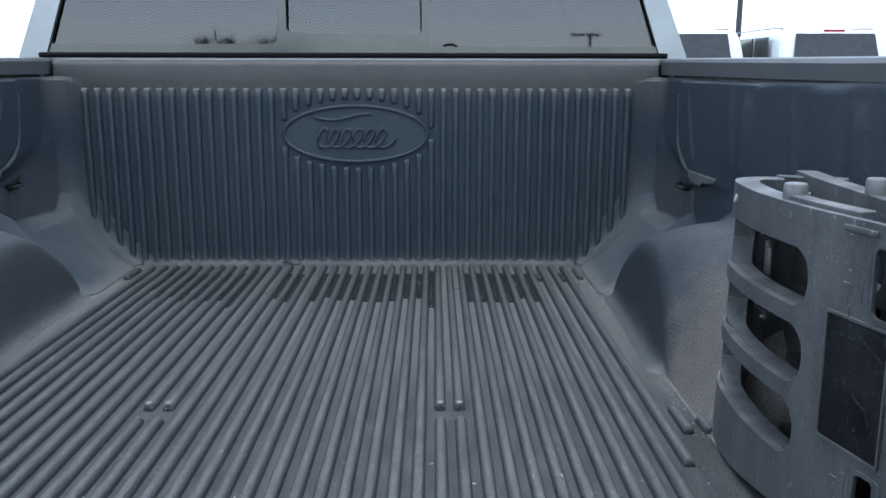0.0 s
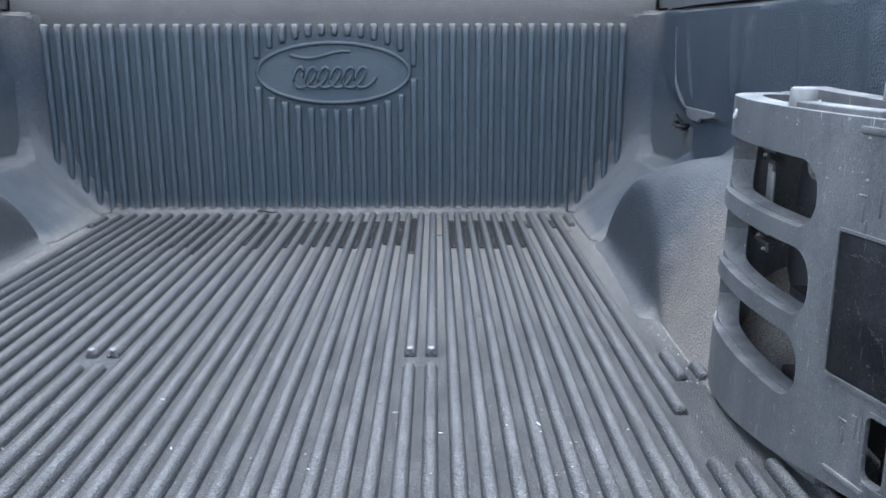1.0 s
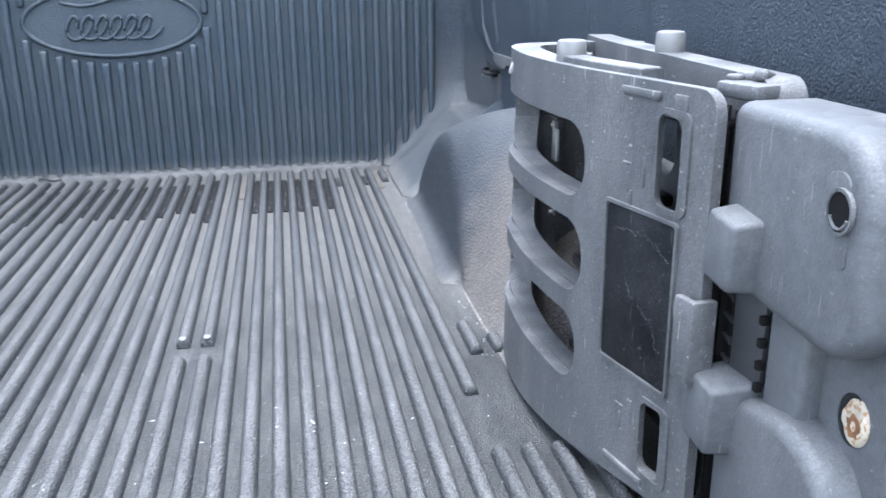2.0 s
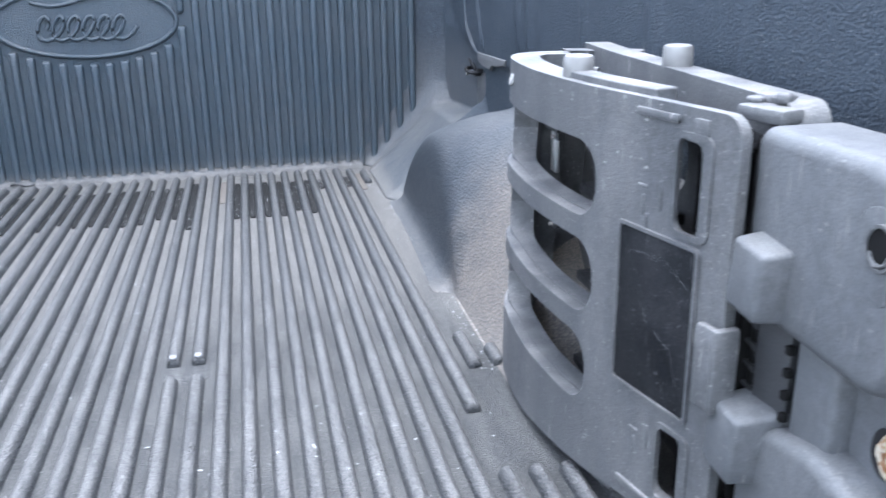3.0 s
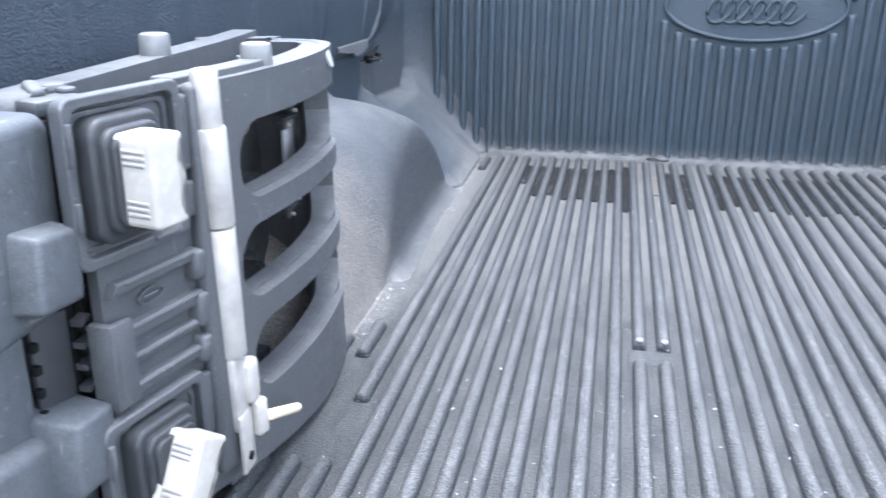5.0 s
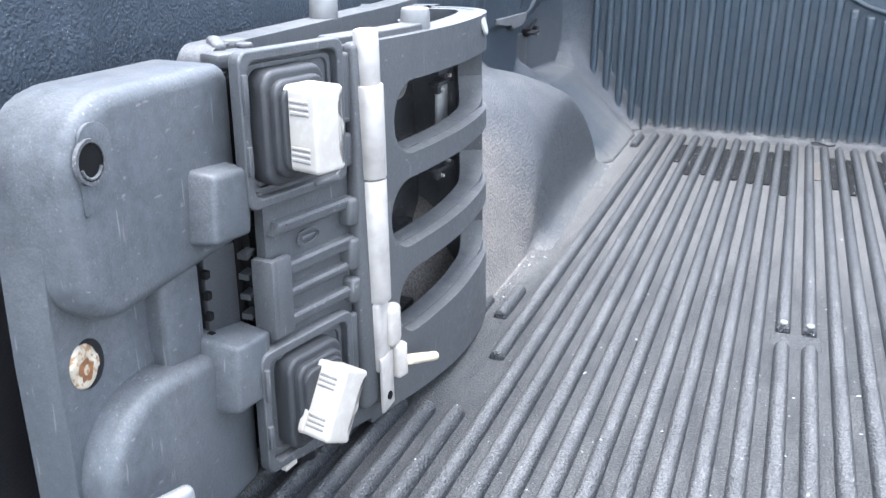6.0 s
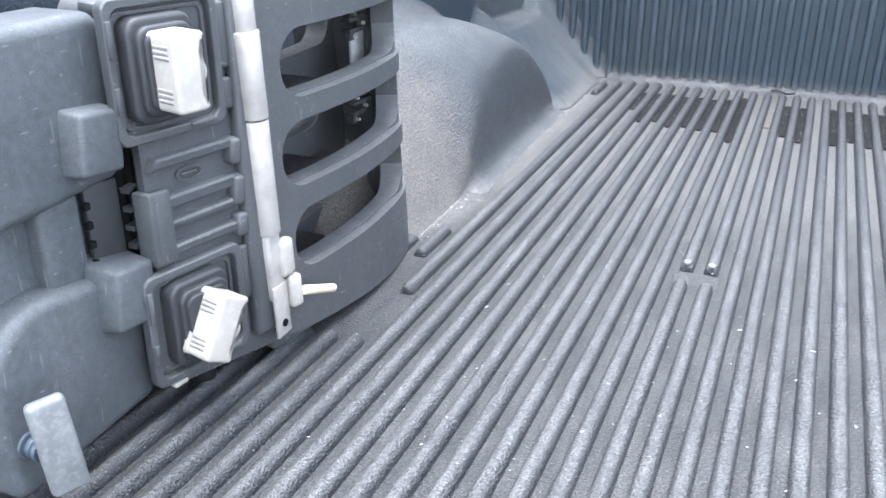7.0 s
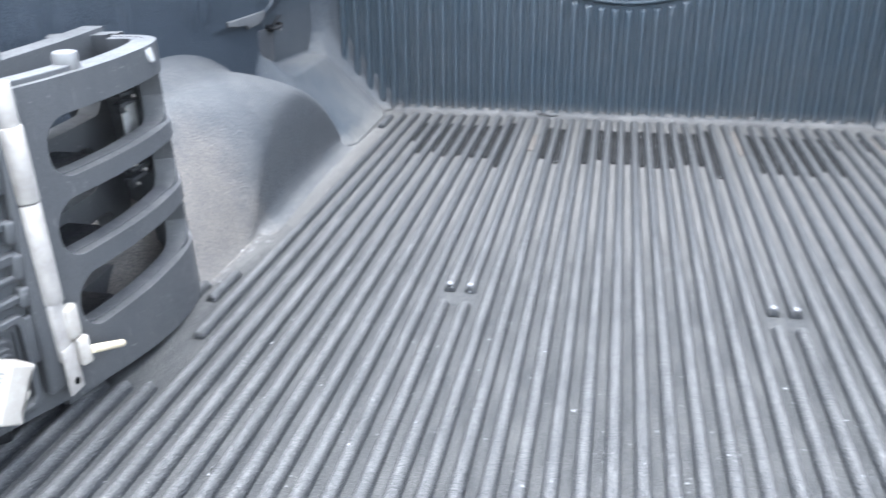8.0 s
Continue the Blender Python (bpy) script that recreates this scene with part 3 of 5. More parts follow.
for st in strokes:
    bm = bmesh.new()
    tube(bm, [(EX + x, -0.003, EZ + z) for x, z in st], 0.0044, 8)
    part("flourish", bm, M_bulk, emblem, sharp=70)

# floor ribs
PITCH = 0.03264
RH, RT, RZ = 0.0096, 0.0048, 0.0130
for n in range(-22, 23):
    x, k = n * PITCH, abs(n)
    if k in (7, 8):
        spans = [(-0.055, -1.127), (-1.172, -2.03)]
    elif k <= 17:
        spans = [(-0.055, -2.03)]
    elif k == 18:
        spans = [(-0.07, -1.340), (-1.472, -2.03)]
    elif k == 19:
        spans = [(-0.09, -0.20), (-1.125, -1.226), (-1.474, -2.03)]
    elif k == 20:
        spans = [(-1.172, -1.226), (-1.476, -2.03)]
    else:
        spans = [(-1.478, -2.03)]
    for y0, y1 in spans:
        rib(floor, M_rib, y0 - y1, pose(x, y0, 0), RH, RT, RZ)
for s in (-1, 1):
    bm = bmesh.new()
    prism(bm, round_rect(0.062, 0.044, 0.006, 3), 0.0018, pose(s * 7.5 * PITCH, -1.150, -0.001), 0.0015)
    part("pad", bm, M_floor, floor, "flat raised pad between rib ends")
    for k in (7, 8):
        bm = bmesh.new()
        cyl(bm, 0.0062, 0.0050, 0.004, pose(s * k * PITCH, -1.121, 0.0108), 12, 0.0015)
        part("rib_stud", bm, M_stud, floor, "worn pale stud at a rib end")

# bulkhead ribs
BP = 0.0350
for n in range(-22, 23):
    x = n * BP
    low = 0.004 + max(0.0, 0.90 * (abs(x) - 0.665) - 0.040)
    spans = [(low, 0.511, False)]
    u = (x - EX) / (EA + 0.012)
    if abs(u) < 1:
        edge = (EB + 0.012) * math.sqrt(1 - u * u)
        spans = [(low, EZ - edge - 0.004, False), (EZ + edge + 0.006, 0.511, True)]
    for z0, z1, closed in spans:
        if z1 - z0 > 0.015:
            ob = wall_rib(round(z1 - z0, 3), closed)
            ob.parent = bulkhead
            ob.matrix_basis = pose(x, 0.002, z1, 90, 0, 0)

# the foot of the bulkhead: a dusty ledge flush with the ribs; each groove ends above it in a round
bm = bmesh.new()
rows = [[] for _ in range(8)]
for i in range(-36 * 14, 36 * 14 + 1):
    x = i * BP / 28
    if abs(x) > 0.66:
        continue
    off = abs(x / BP - math.floor(x / BP) - 0.5) * BP
    g = 0.0105
    lift = g * (1 - math.sqrt(max(0.0, 1 - (off / g) ** 2))) if off < g else g
    wob = 0.0008 * math.sin(x * 61) + 0.0006 * math.sin(x * 173)
    z = 0.0135 + lift * 0.9 + wob
    for k, (y, zz) in enumerate(((0.0025, z + 0.001), (-0.004, z), (-0.0075, z - 0.0025), (-0.0088, z * 0.75), (-0.0105, z * 0.48), (-0.016, 0.0052), (-0.026, 0.0022), (-0.045, 0.0004))):
        rows[k].append((x, y + (wob if k > 3 else 0), zz))
grid(bm, rows)
part("foot_ledge", bm, M_foot, bulkhead, "pale dusty ledge at the foot of the ribs", sharp=60)

# pale scuffs across the bulkhead ribs
for z, n0, n1 in ((0.229, -7, 10), (0.266, -5, 6)):
    for n in range(n0, n1 + 1):
        bm = bmesh.new()
        rbox(bm, (0.010, 0.0008, 0.0018), pose(n * BP, -0.0086, z + 0.0006 * math.sin(n * 2.1)), 0.0002, 1)
        part("scuff", bm, M_band, bulkhead)

# wet grit and silt in the grooves next to the bulkhead
rng = random.Random(4)
WET = []
for v in [*range(-16, -8), -6, -5, -3, -2, -1, 0, 1, 2, 3, 4, 5, 6, 9, 10, 11, 12, 13, 14, 15, 17]:
    y0 = -0.125 - rng.random() * 0.02
    y1 = -0.385 - rng.random() * 0.05
    if v in (6, -9):
        y0, y1 = -0.10, -0.482
    if v in (15, 17):
        y1 = -0.22
    if v in (9, 10, 11):
        y1 = -0.43
    if v == -16:
        y1 = -0.30
    bm = bmesh.new()
    left, right = [], []
    for k in range(25):
        y = y0 + (y1 - y0) * k / 24 + rng.uniform(-0.002, 0.002)
        end = min(k, 24 - k)
        w = (0.0074, 0.0074, 0.0074, 0.0073, 0.0069, 0.0054)[max(0, 5 - end)] * (0.86 + 0.2 * rng.random())
        lean = 0.0016 * math.sin(k * 0.9 + v)
        left.append(((v + 0.5) * PITCH - w + lean * (w < 0.006), y))
        right.append(((v + 0.5) * PITCH + w + lean * (w < 0.006), y))
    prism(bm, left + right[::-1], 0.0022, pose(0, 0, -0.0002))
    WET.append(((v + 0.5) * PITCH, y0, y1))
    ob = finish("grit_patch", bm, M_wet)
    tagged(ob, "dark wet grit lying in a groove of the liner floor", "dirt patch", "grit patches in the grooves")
for v, y0, y1 in ((8, -0.10, -0.30), (18, -0.10, -0.26), (-7, -0.2, -0.34)):
    bm = bmesh.new()
    prism(bm, round_rect(0.013, y0 - y1, 0.005, 4, (v + 0.5) * PITCH, (y0 + y1) / 2), 0.0018, pose(0, 0, -0.0002))
    tagged(finish("silt_patch", bm, M_dry), "pale dried silt lying in a groove of the liner floor", "dirt patch", "silt patches in the grooves")

# loose pale grit
SHAPE = bmesh.new()
bmesh.ops.create_icosphere(SHAPE, subdivisions=1, radius=1.0)
crumb_at = np.array([v.co[:] for v in SHAPE.verts])
crumb_faces = [[v.index for v in f.verts] for f in SHAPE.faces]
SHAPE.free()
points, faces = [], []


def crumb(x, y, z, r, long=1.0):
    m = np.array(pose(0, 0, 0, rng.uniform(-25, 25), rng.uniform(-25, 25), rng.uniform(0, 360)).to_3x3())
    base = len(points)
    jag = np.array([rng.uniform(0.75, 1.2) for _ in range(len(crumb_at))])[:, None]
    for p in (crumb_at * jag * (r * long, r, r * 0.6)) @ m.T:
        points.append((x + p[0], y + p[1], z + p[2]))
    faces.extend([[base + k for k in f] for f in crumb_faces])


def lie(x):
    """The height of the floor or of a rib under x."""
    return RZ - 0.0003 if abs(x / PITCH - round(x / PITCH)) * PITCH < 0.0050 and abs(x) < 0.6 else 0.0008


for i in range(1100):
    x, y = rng.uniform(-0.62, 0.62), -rng.uniform(0.05, 1.98)
    crumb(x, y, lie(x), rng.uniform(0.0004, 0.0012), rng.uniform(0.7, 2.0))
for i in range(800):
    x, y = rng.choice((-1, 1)) * min(0.672, rng.gauss(0.648, 0.013)), -rng.uniform(0.05, 1.25)
    crumb(x, y, 0.0008, rng.uniform(0.0005, 0.0015), rng.uniform(0.7, 2.2))
for i in range(380):
    x, y = rng.uniform(-0.66, 0.66), -abs(rng.gauss(0.045, 0.03)) - 0.012
    crumb(x, y, 0.003 if y > -0.05 else lie(x), rng.uniform(0.0004, 0.0011), rng.uniform(0.7, 1.8))
for i in range(90):
    x, y = rng.uniform(-0.66, 0.66), -rng.uniform(0.1, 1.98)
    crumb(x, y, lie(x) + 0.0004, rng.uniform(0.0010, 0.0017), rng.uniform(1.2, 3.2))
for x, y0, y1 in WET:
    for k in range(26):
        crumb(x + rng.uniform(-0.006, 0.006), rng.uniform(y1, y0), 0.0021, rng.uniform(0.0004, 0.0010), rng.uniform(0.8, 1.8))
crumb(0.556, -0.728, 0.002, 0.0030, 1.6)
me = bpy.data.meshes.new("grit")
me.from_pydata(points, [], faces)
me.materials.append(M_crumb)
tagged(new("grit", me), "pale crumbs of grit scattered on the liner floor", "grit", kind="stuff")

# tie-down pockets at the front of each side
def along_side(s, outline, depth, x):
    """An outline in y and z, given depth towards the middle of the bed from that x."""
    bm = bmesh.new()
    return prism(bm, outline, depth, Matrix(((0, 0, -s, s * x), (1, 0, 0, 0), (0, 1, 0, 0), (0, 0, 0, 1))), min(0.003, depth * 0.6))


for s in (-1, 1):
    bm = along_side(s, [(-0.200, 0.262), (-0.235, 0.205), (-0.225, 0.178), (-0.30, 0.176), (-0.335, 0.205), (-0.338, 0.236), (-0.315, 0.262)], 0.014, WALL + 0.032)
    pocket = part("tie_down_pocket", bm, M_pad, liner, "dusty moulded pad round the tie-down point")
    bm = bmesh.new()
    path = [(-0.218, 0.500), (-0.224, 0.450), (-0.232, 0.400), (-0.246, 0.365), (-0.272, 0.338), (-0.305, 0.322), (-0.345, 0.313), (-0.385, 0.310)]
    rows = []
    for k, (y, z) in enumerate(path):
        w = 0.002 + 0.007 * smooth01((k - 2) / 4)
        yb, zb = (path[min(k + 1, 7)][0] - path[max(k - 1, 0)][0]), (path[min(k + 1, 7)][1] - path[max(k - 1, 0)][1])
        q = math.hypot(yb, zb)
        ny, nz = -zb / q, yb / q
        rows.append([(s * (WALL - 0.005 - c), y + ny * w * o, z + nz * w * o) for o, c in ((-1, 0.0), (-0.6, 0.005), (0.1, 0.008), (0.7, 0.005), (1, 0.0))])
    vs = grid(bm, rows)
    bm.faces.new(vs[0])
    bm.faces.new(vs[-1])
    part("pocket_lip", bm, M_wall, pocket, "worn rounded lip of the pocket", sharp=70)
    bm = along_side(s, [(-0.350, 0.318), (-0.560, 0.321), (-0.556, 0.309), (-0.500, 0.303), (-0.462, 0.304), (-0.452, 0.289), (-0.385, 0.293), (-0.352, 0.300)], 0.005, WALL - 0.008)
    part("torn_flap", bm, M_flap, pocket, "pale torn edge of the liner's upper panel")
    bm = bmesh.new()
    tube(bm, [(s * (WALL + 0.006 - 0.022 * math.sin(a)), -0.262 + 0.022 * math.cos(a), 0.268 + 0.004 * math.cos(a)) for a in np.linspace(0, math.pi, 12)], 0.0045, 8)
    cyl(bm, 0.009, 0.009, 0.02, pose(s * (WALL + 0.024), -0.262, 0.262, 0, -90 * s, 0), 12, 0.002)
    rbox(bm, (0.006, 0.060, 0.006), pose(s * (WALL + 0.002), -0.245, 0.279, 18, 0, 0), 0.002)
    cleat = part("tie_down_cleat", bm, M_black, pocket, "dark steel tie-down cleat")
    bm = bmesh.new()
    cyl(bm, 0.0052, 0.0046, 0.006, pose(s * (WALL - 0.012), -0.268, 0.262, 0, -90 * s, 0), 12, 0.0015)
    part("rivet", bm, M_steel, cleat, "pale worn rivet")

# dark curved strip at the foot of the bulkhead, for the shade in a crack
bm = bmesh.new()
tube(bm, [(-0.225 + 0.006 * k, -0.018 - 0.006 * math.sin(k / 9 * math.pi), 0.007 + 0.003 * math.sin(k * 0.7)) for k in range(10)], 0.0022, 6)
tagged(finish("twig", bm, M_black), "thin dark curved strip for a shaded gap at the bulkhead foot", "twig")

# ---- bed extender halves, folded against the sides ----
def spline(pts, n):
    """A smooth line of n + 1 points through the given ones, evenly spaced."""
    p = [Vector((*q, 0)) for q in pts]
    fine = []
    for i in range(len(p) - 1):
        a, b, c, d = p[max(i - 1, 0)], p[i], p[i + 1], p[min(i + 2, len(p) - 1)]
        for k in range(20):
            t = k / 20
            fine.append(0.5 * ((2 * b) + (c - a) * t + (2 * a - 5 * b + 4 * c - d) * t * t + (3 * b - a - 3 * c + d) * t ** 3))
    fine.append(p[-1])
    run = [0.0]
    for a, b in zip(fine, fine[1:]):
        run.append(run[-1] + (b - a).length)
    return fine, run


def on_line(fine, run, d):
    for i in range(len(run) - 1):
        if run[i + 1] >= d or i == len(run) - 2:
            f = (d - run[i]) / max(1e-9, run[i + 1] - run[i])
            t = (fine[i + 1] - fine[i]).normalized()
            return fine[i].lerp(fine[i + 1], f), t


def slotted_panel(s, dx, pts, z0, z1, bands, thick, shear=0.0, corner=0.0, rake=0.0, set_back=0.0, nearer=0.0, sweep=(0.020, 0.007)):
    """A panel that follows a line in plan, thick to its outer side. Each band, from the bottom up, lists openings (from, to, low, high, corner); sweep rounds their front ends, below and above."""
    fine, run = spline(pts, 0)
    whole = run[-1]
    stops = set(np.linspace(0, whole, 44).tolist())
    for a, b, lo, hi, rc in [o for band in bands for o in band]:
        stops |= {a - 2e-4, b + 2e-4}
        stops |= {a + 0.0005 * k * k for k in range(6)}
        for k in range(9):
            c = rc * (1 - math.cos(math.pi / 2 * k / 8))
            stops |= {a + c, b - c}
    if corner:
        stops |= {whole - corner * (1 - math.sin(math.pi / 2 * k / 6)) for k in range(7)}
    stops = sorted(d for d in stops if 0 <= d <= whole)
    bm = bmesh.new()
    cols = []
    for d in stops:
        p, t = on_line(fine, run, d)
        nrm = Vector((-t.y, t.x, 0))
        if nrm.x < 0:
            nrm = -nrm
        wall = thick * (1 - 0.3 * smooth01((d - 0.485) / 0.06)) if rake else thick
        lev = [z0 + rake * max(0.0, min(1.0, (-1.30 - p.y) / 0.39))]
        for band in bands:
            a, b, lo, hi, rc = min(band, key=lambda o: max(o[0] - d, d - o[1]))
            e = min(d - a, b - d)
            ends = sweep if d - a < b - d and a < 0.3 else (rc, rc)
            for sign, r in zip((-1, 1), ends):
                h = 0.0
                if e > -1e-4:
                    h = (hi - lo) / 2
                    if e < r:
                        h += math.sqrt(max(0.0, r * r - (r - max(e, 0)) ** 2)) - r
                lev.append((lo + hi) / 2 + sign * max(h, 0.0))
        lev.append(z1)
        if corner and whole - d < corner:
            cutaway = corner - math.sqrt(max(0.0, corner ** 2 - (corner - whole + d) ** 2))
            lev[0], lev[-1] = lev[0] + cutaway, z1 - cutaway
        front, back = [], []
        for z in lev:
            lean = shear * (z - 0.12) * smooth01(1 - d / 0.30)
            near = set_back - nearer * smooth01(1.4 - (d - 0.150) / 0.075)
            for q, store in ((p + nrm * near, front), (p + nrm * (set_back + wall), back)):
                store.append(bm.verts.new((s * (q.x + dx), q.y - lean, z)))
        cols.append((front, back, lev))
    for (f0, b0, l0), (f1, b1, l1) in zip(cols, cols[1:]):
        for k in range(len(l0) - 1):
            if k % 2 == 0:
                bm.faces.new((f0[k], f1[k], f1[k + 1], f0[k + 1]))
                bm.faces.new((b0[k], b0[k + 1], b1[k + 1], b1[k]))
            elif l0[k + 1] - l0[k] > 1e-7 or l1[k + 1] - l1[k] > 1e-7:
                bm.faces.new((f0[k], b0[k], b1[k], f1[k]))
                bm.faces.new((f0[k + 1], f1[k + 1], b1[k + 1], b0[k + 1]))
        bm.faces.new((f0[0], b0[0], b1[0], f1[0]))
        bm.faces.new((f0[-1], f1[-1], b1[-1], b0[-1]))
    for f, b, l in (cols[0], cols[-1]):
        for k in range(0, len(l) - 1, 2):
            bm.faces.new((f[k], f[k + 1], b[k + 1], b[k]))
    bmesh.ops.remove_doubles(bm, verts=bm.verts, dist=1e-5)
    bmesh.ops.dissolve_degenerate(bm, dist=1e-6, edges=bm.edges)
    return bm


PLAN = [(0.810, -1.190), (0.765, -1.170), (0.713, -1.167), (0.675, -1.182), (0.651, -1.218), (0.638, -1.276), (0.631, -1.36), (0.633, -1.43), (0.641, -1.50), (0.659, -1.58), (0.677, -1.66), (0.683, -1.686)]
OUTER = [(0.764, -1.180), (0.758, -1.225), (0.750, -1.30), (0.746, -1.37), (0.742, -1.45), (0.735, -1.57), (0.731, -1.675)]


def plan_x(y):
    for (xa, ya), (xb, yb) in zip(PLAN[3:], PLAN[4:]):
        if yb <= y <= ya:
            return xa + (xb - xa) * (ya - y) / (ya - yb)
    return PLAN[-1][0]


def on_panel(s, dx, y, z, out=0.0, turn=0.0):
    """A pose on the panel's inner face: its z looks towards the middle of the bed, its y is up, turned by turn degrees."""
    x = plan_x(y)
    slope = (plan_x(y + 0.01) - plan_x(y - 0.01)) / 0.02
    nrm = Vector((-s, s * slope * s, 0)).normalized()
    up = Vector((0, 0, 1))
    side = up.cross(nrm)
    m = Matrix((side, up, nrm)).transposed().to_4x4()
    m.translation = Vector((s * (x + dx), y, z)) + nrm * out
    return m @ pose(0, 0, 0, 0, 0, turn)


def extender(s, dx, label, M_ext, M_mount):
    ext = thing("bed_extender", label, "bed extender", (s * 0.72, -1.5, 0.0), "folded bed extender halves")
    bands = [[(0.150, 0.484, 0.098, 0.170, 0.034)], [(0.150, 0.494, 0.196, 0.268, 0.034)], [(0.150, 0.488, 0.292, 0.364, 0.034)]]
    if s > 0:
        bands = [[(0.150, 0.484, 0.093, 0.166, 0.032)], [(0.150, 0.490, 0.188, 0.262, 0.032)], [(0.150, 0.490, 0.284, 0.356, 0.032)]]
        bands[0].append((0.590, 0.624, 0.062, 0.130, 0.008))
        bands[2].append((0.590, 0.624, 0.304, 0.380, 0.010))
    bm = slotted_panel(s, dx, PLAN, 0.004, 0.406, bands, 0.014, 0.22, 0.018, 0.040)
    panel = part("slotted_panel", bm, M_ext, ext, "dusty dark grey slotted panel", 40, 0.003)
    inset = [[(a + 0.032, b - 0.004, lo + 0.001, hi - 0.002, r) for a, b, lo, hi, r in band if a < 0.3] for band in bands]
    bm = slotted_panel(s, dx, PLAN[:9] + [(0.650, -1.545)], 0.012, 0.4055, inset, 0.020, 0.22, 0.0, 0.0, 0.0135, 0.0095, (0.046, 0.010))
    part("back_skin", bm, M_ext, panel, "", 40, 0.0015)
    behind = [[(0.060, 0.33, 0.076, 0.156, 0.030)], [(0.085, 0.33, 0.196, 0.262, 0.030)], [(0.045, 0.33, 0.297, 0.368, 0.030)]]
    bm = slotted_panel(s, dx, OUTER, 0.034, 0.412, behind if s < 0 else behind[2:], 0.030, 0.0, 0.02, sweep=(0.030, 0.030))
    outer = part("outer_panel", bm, M_ext, ext, "dark grey folded panel behind", 40, 0.0035)

    # a step along the top edge, knobs, hinge
    bm = slotted_panel(s, dx + 0.009, PLAN[7:10], 0.400, 0.4125, [], 0.022)
    part("top_step", bm, M_ext, panel, "", 40, 0.002)
    bm = bmesh.new()
    cyl(bm, 0.0150, 0.0142, 0.024, pose(s * (0.655 + dx), -1.440, 0.402), 28, 0.003)
    part("top_cap", bm, M_steel, ext, "pale grey round cap on the panel top")
    bm = bmesh.new()
    cyl(bm, 0.0150, 0.0142, 0.024, pose(s * (0.757 + dx), -1.44, 0.408), 28, 0.003)
    part("top_cap", bm, M_steel, ext, "pale grey round cap on the panel top")
    bm = bmesh.new()
    tube(bm, [(s * (0.668 + dx + 0.004 * k), -1.415 + 0.006 * math.sin(k), 0.407) for k in range(5)], 0.004, 8)
    part("cap_tether", bm, M_ext, panel)
    bm = bmesh.new()
    rbox(bm, (0.024, 0.044, 0.012), pose(s * (0.722 + dx), -1.656, 0.402, 0, 0, s * 16), 0.003)
    arm = part("hinge_bracket", bm, M_ext, ext, "grey hinge arm on top")
    bm = bmesh.new()
    cyl(bm, 0.013, 0.012, 0.009, pose(s * (0.738 + dx), -1.632, 0.405), 20, 0.003)
    cyl(bm, 0.007, 0.007, 0.005, pose(s * (0.722 + dx), -1.636, 0.407), 16, 0.002)
    part("pivot", bm, M_ext, arm)
    bm = bmesh.new()
    rbox(bm, (0.024, 0.012, 0.010), pose(s * (0.738 + dx), -1.652, 0.411, 0, 12, s * 40), 0.004, 3)
    part("catch_tab", bm, M_ext, arm)
    bm = bmesh.new()
    cyl(bm, 0.006, 0.006, 0.34, pose(s * (0.716 + dx), -1.682, 0.055), 14)
    # black sheet that paints the shade in the gap by the mount
    rbox(bm, (0.060, 0.004, 0.34), pose(s * (0.735 + dx), -1.674, 0.220), 0.001)
    part("hinge", bm, M_trimblack, ext, "black hinge rod and a black sheet for shade in the gap")
    # cover added between the panels, not a known part, to keep sky light out
    bm = bmesh.new()
    rbox(bm, (0.070, 0.42, 0.008), pose(s * (0.710 + dx), -1.450, 0.378, 0, 0, s * 2), 0.003)
    part("gap_filler", bm, M_black, ext)
    bm = bmesh.new()
    tab_z, size = (0.396, 0.75) if s < 0 else (0.386, 0.5)
    tilt = look((s * (0.6380 + dx), -1.287, tab_z), (s * (0.6365 + dx) + s * 0.90, -1.384, tab_z - 0.30))
    prism(bm, [(u * size, v * size) for u, v in [(-0.012, 0.008), (0.012, 0.008), (0.012, -0.006), (0.008, -0.015), (0, -0.018), (-0.008, -0.015), (-0.012, -0.006)]], 0.003, tilt, 0.001)
    part("corner_tab", bm, M_tab, panel, "pale tab at the panel's front corner")

    # chain-like links and bracket between the two panels, seen through the slots
    for y, z in ((-1.250, 0.348), (-1.250, 0.240)):
        for k in range(3):
            bm = bmesh.new()
            rbox(bm, (0.014, 0.052, 0.0055), pose(s * (0.702 + dx), y, z - 0.014 * k), 0.0012)
            rbox(bm, (0.010, 0.012, 0.010), pose(s * (0.702 + dx), y - 0.018 + 0.026 * (k % 2), z - 0.014 * k - 0.007), 0.0012)
            link = part("link", bm, M_knuckle, ext, "dark plastic link with worn edges")
            bm = bmesh.new()
            cyl(bm, 0.0022, 0.0022, 0.004, pose(s * (0.696 + dx), y - 0.016 + 0.022 * (k % 2), z - 0.014 * k - 0.007, 0, -90 * s, 0), 8)
            part("link_pin", bm, M_alu, link, "pale worn pin head")
    bm = bmesh.new()
    rbox(bm, (0.004, 0.034 if s < 0 else 0.020, 0.050), pose(s * (0.704 + dx), -1.246, 0.290), 0.001)
    part("strap_plate", bm, M_tab, ext, "pale metal strip between the panels")
    for z in (0.085, 0.185, 0.283):
        bm = bmesh.new()
        rbox(bm, (0.050, 0.14, 0.012), pose(s * (0.705 + dx), -1.46, z), 0.003)
        part("gap_filler", bm, M_black, ext)
    bm = bmesh.new()
    cyl(bm, 0.012, 0.016, 0.036, pose(s * (0.672 + dx), -1.335, -0.001), 16, 0.003)
    part("foot", bm, M_black, ext, "black rubber foot")
    for y in (-1.62,):
        bm = bmesh.new()
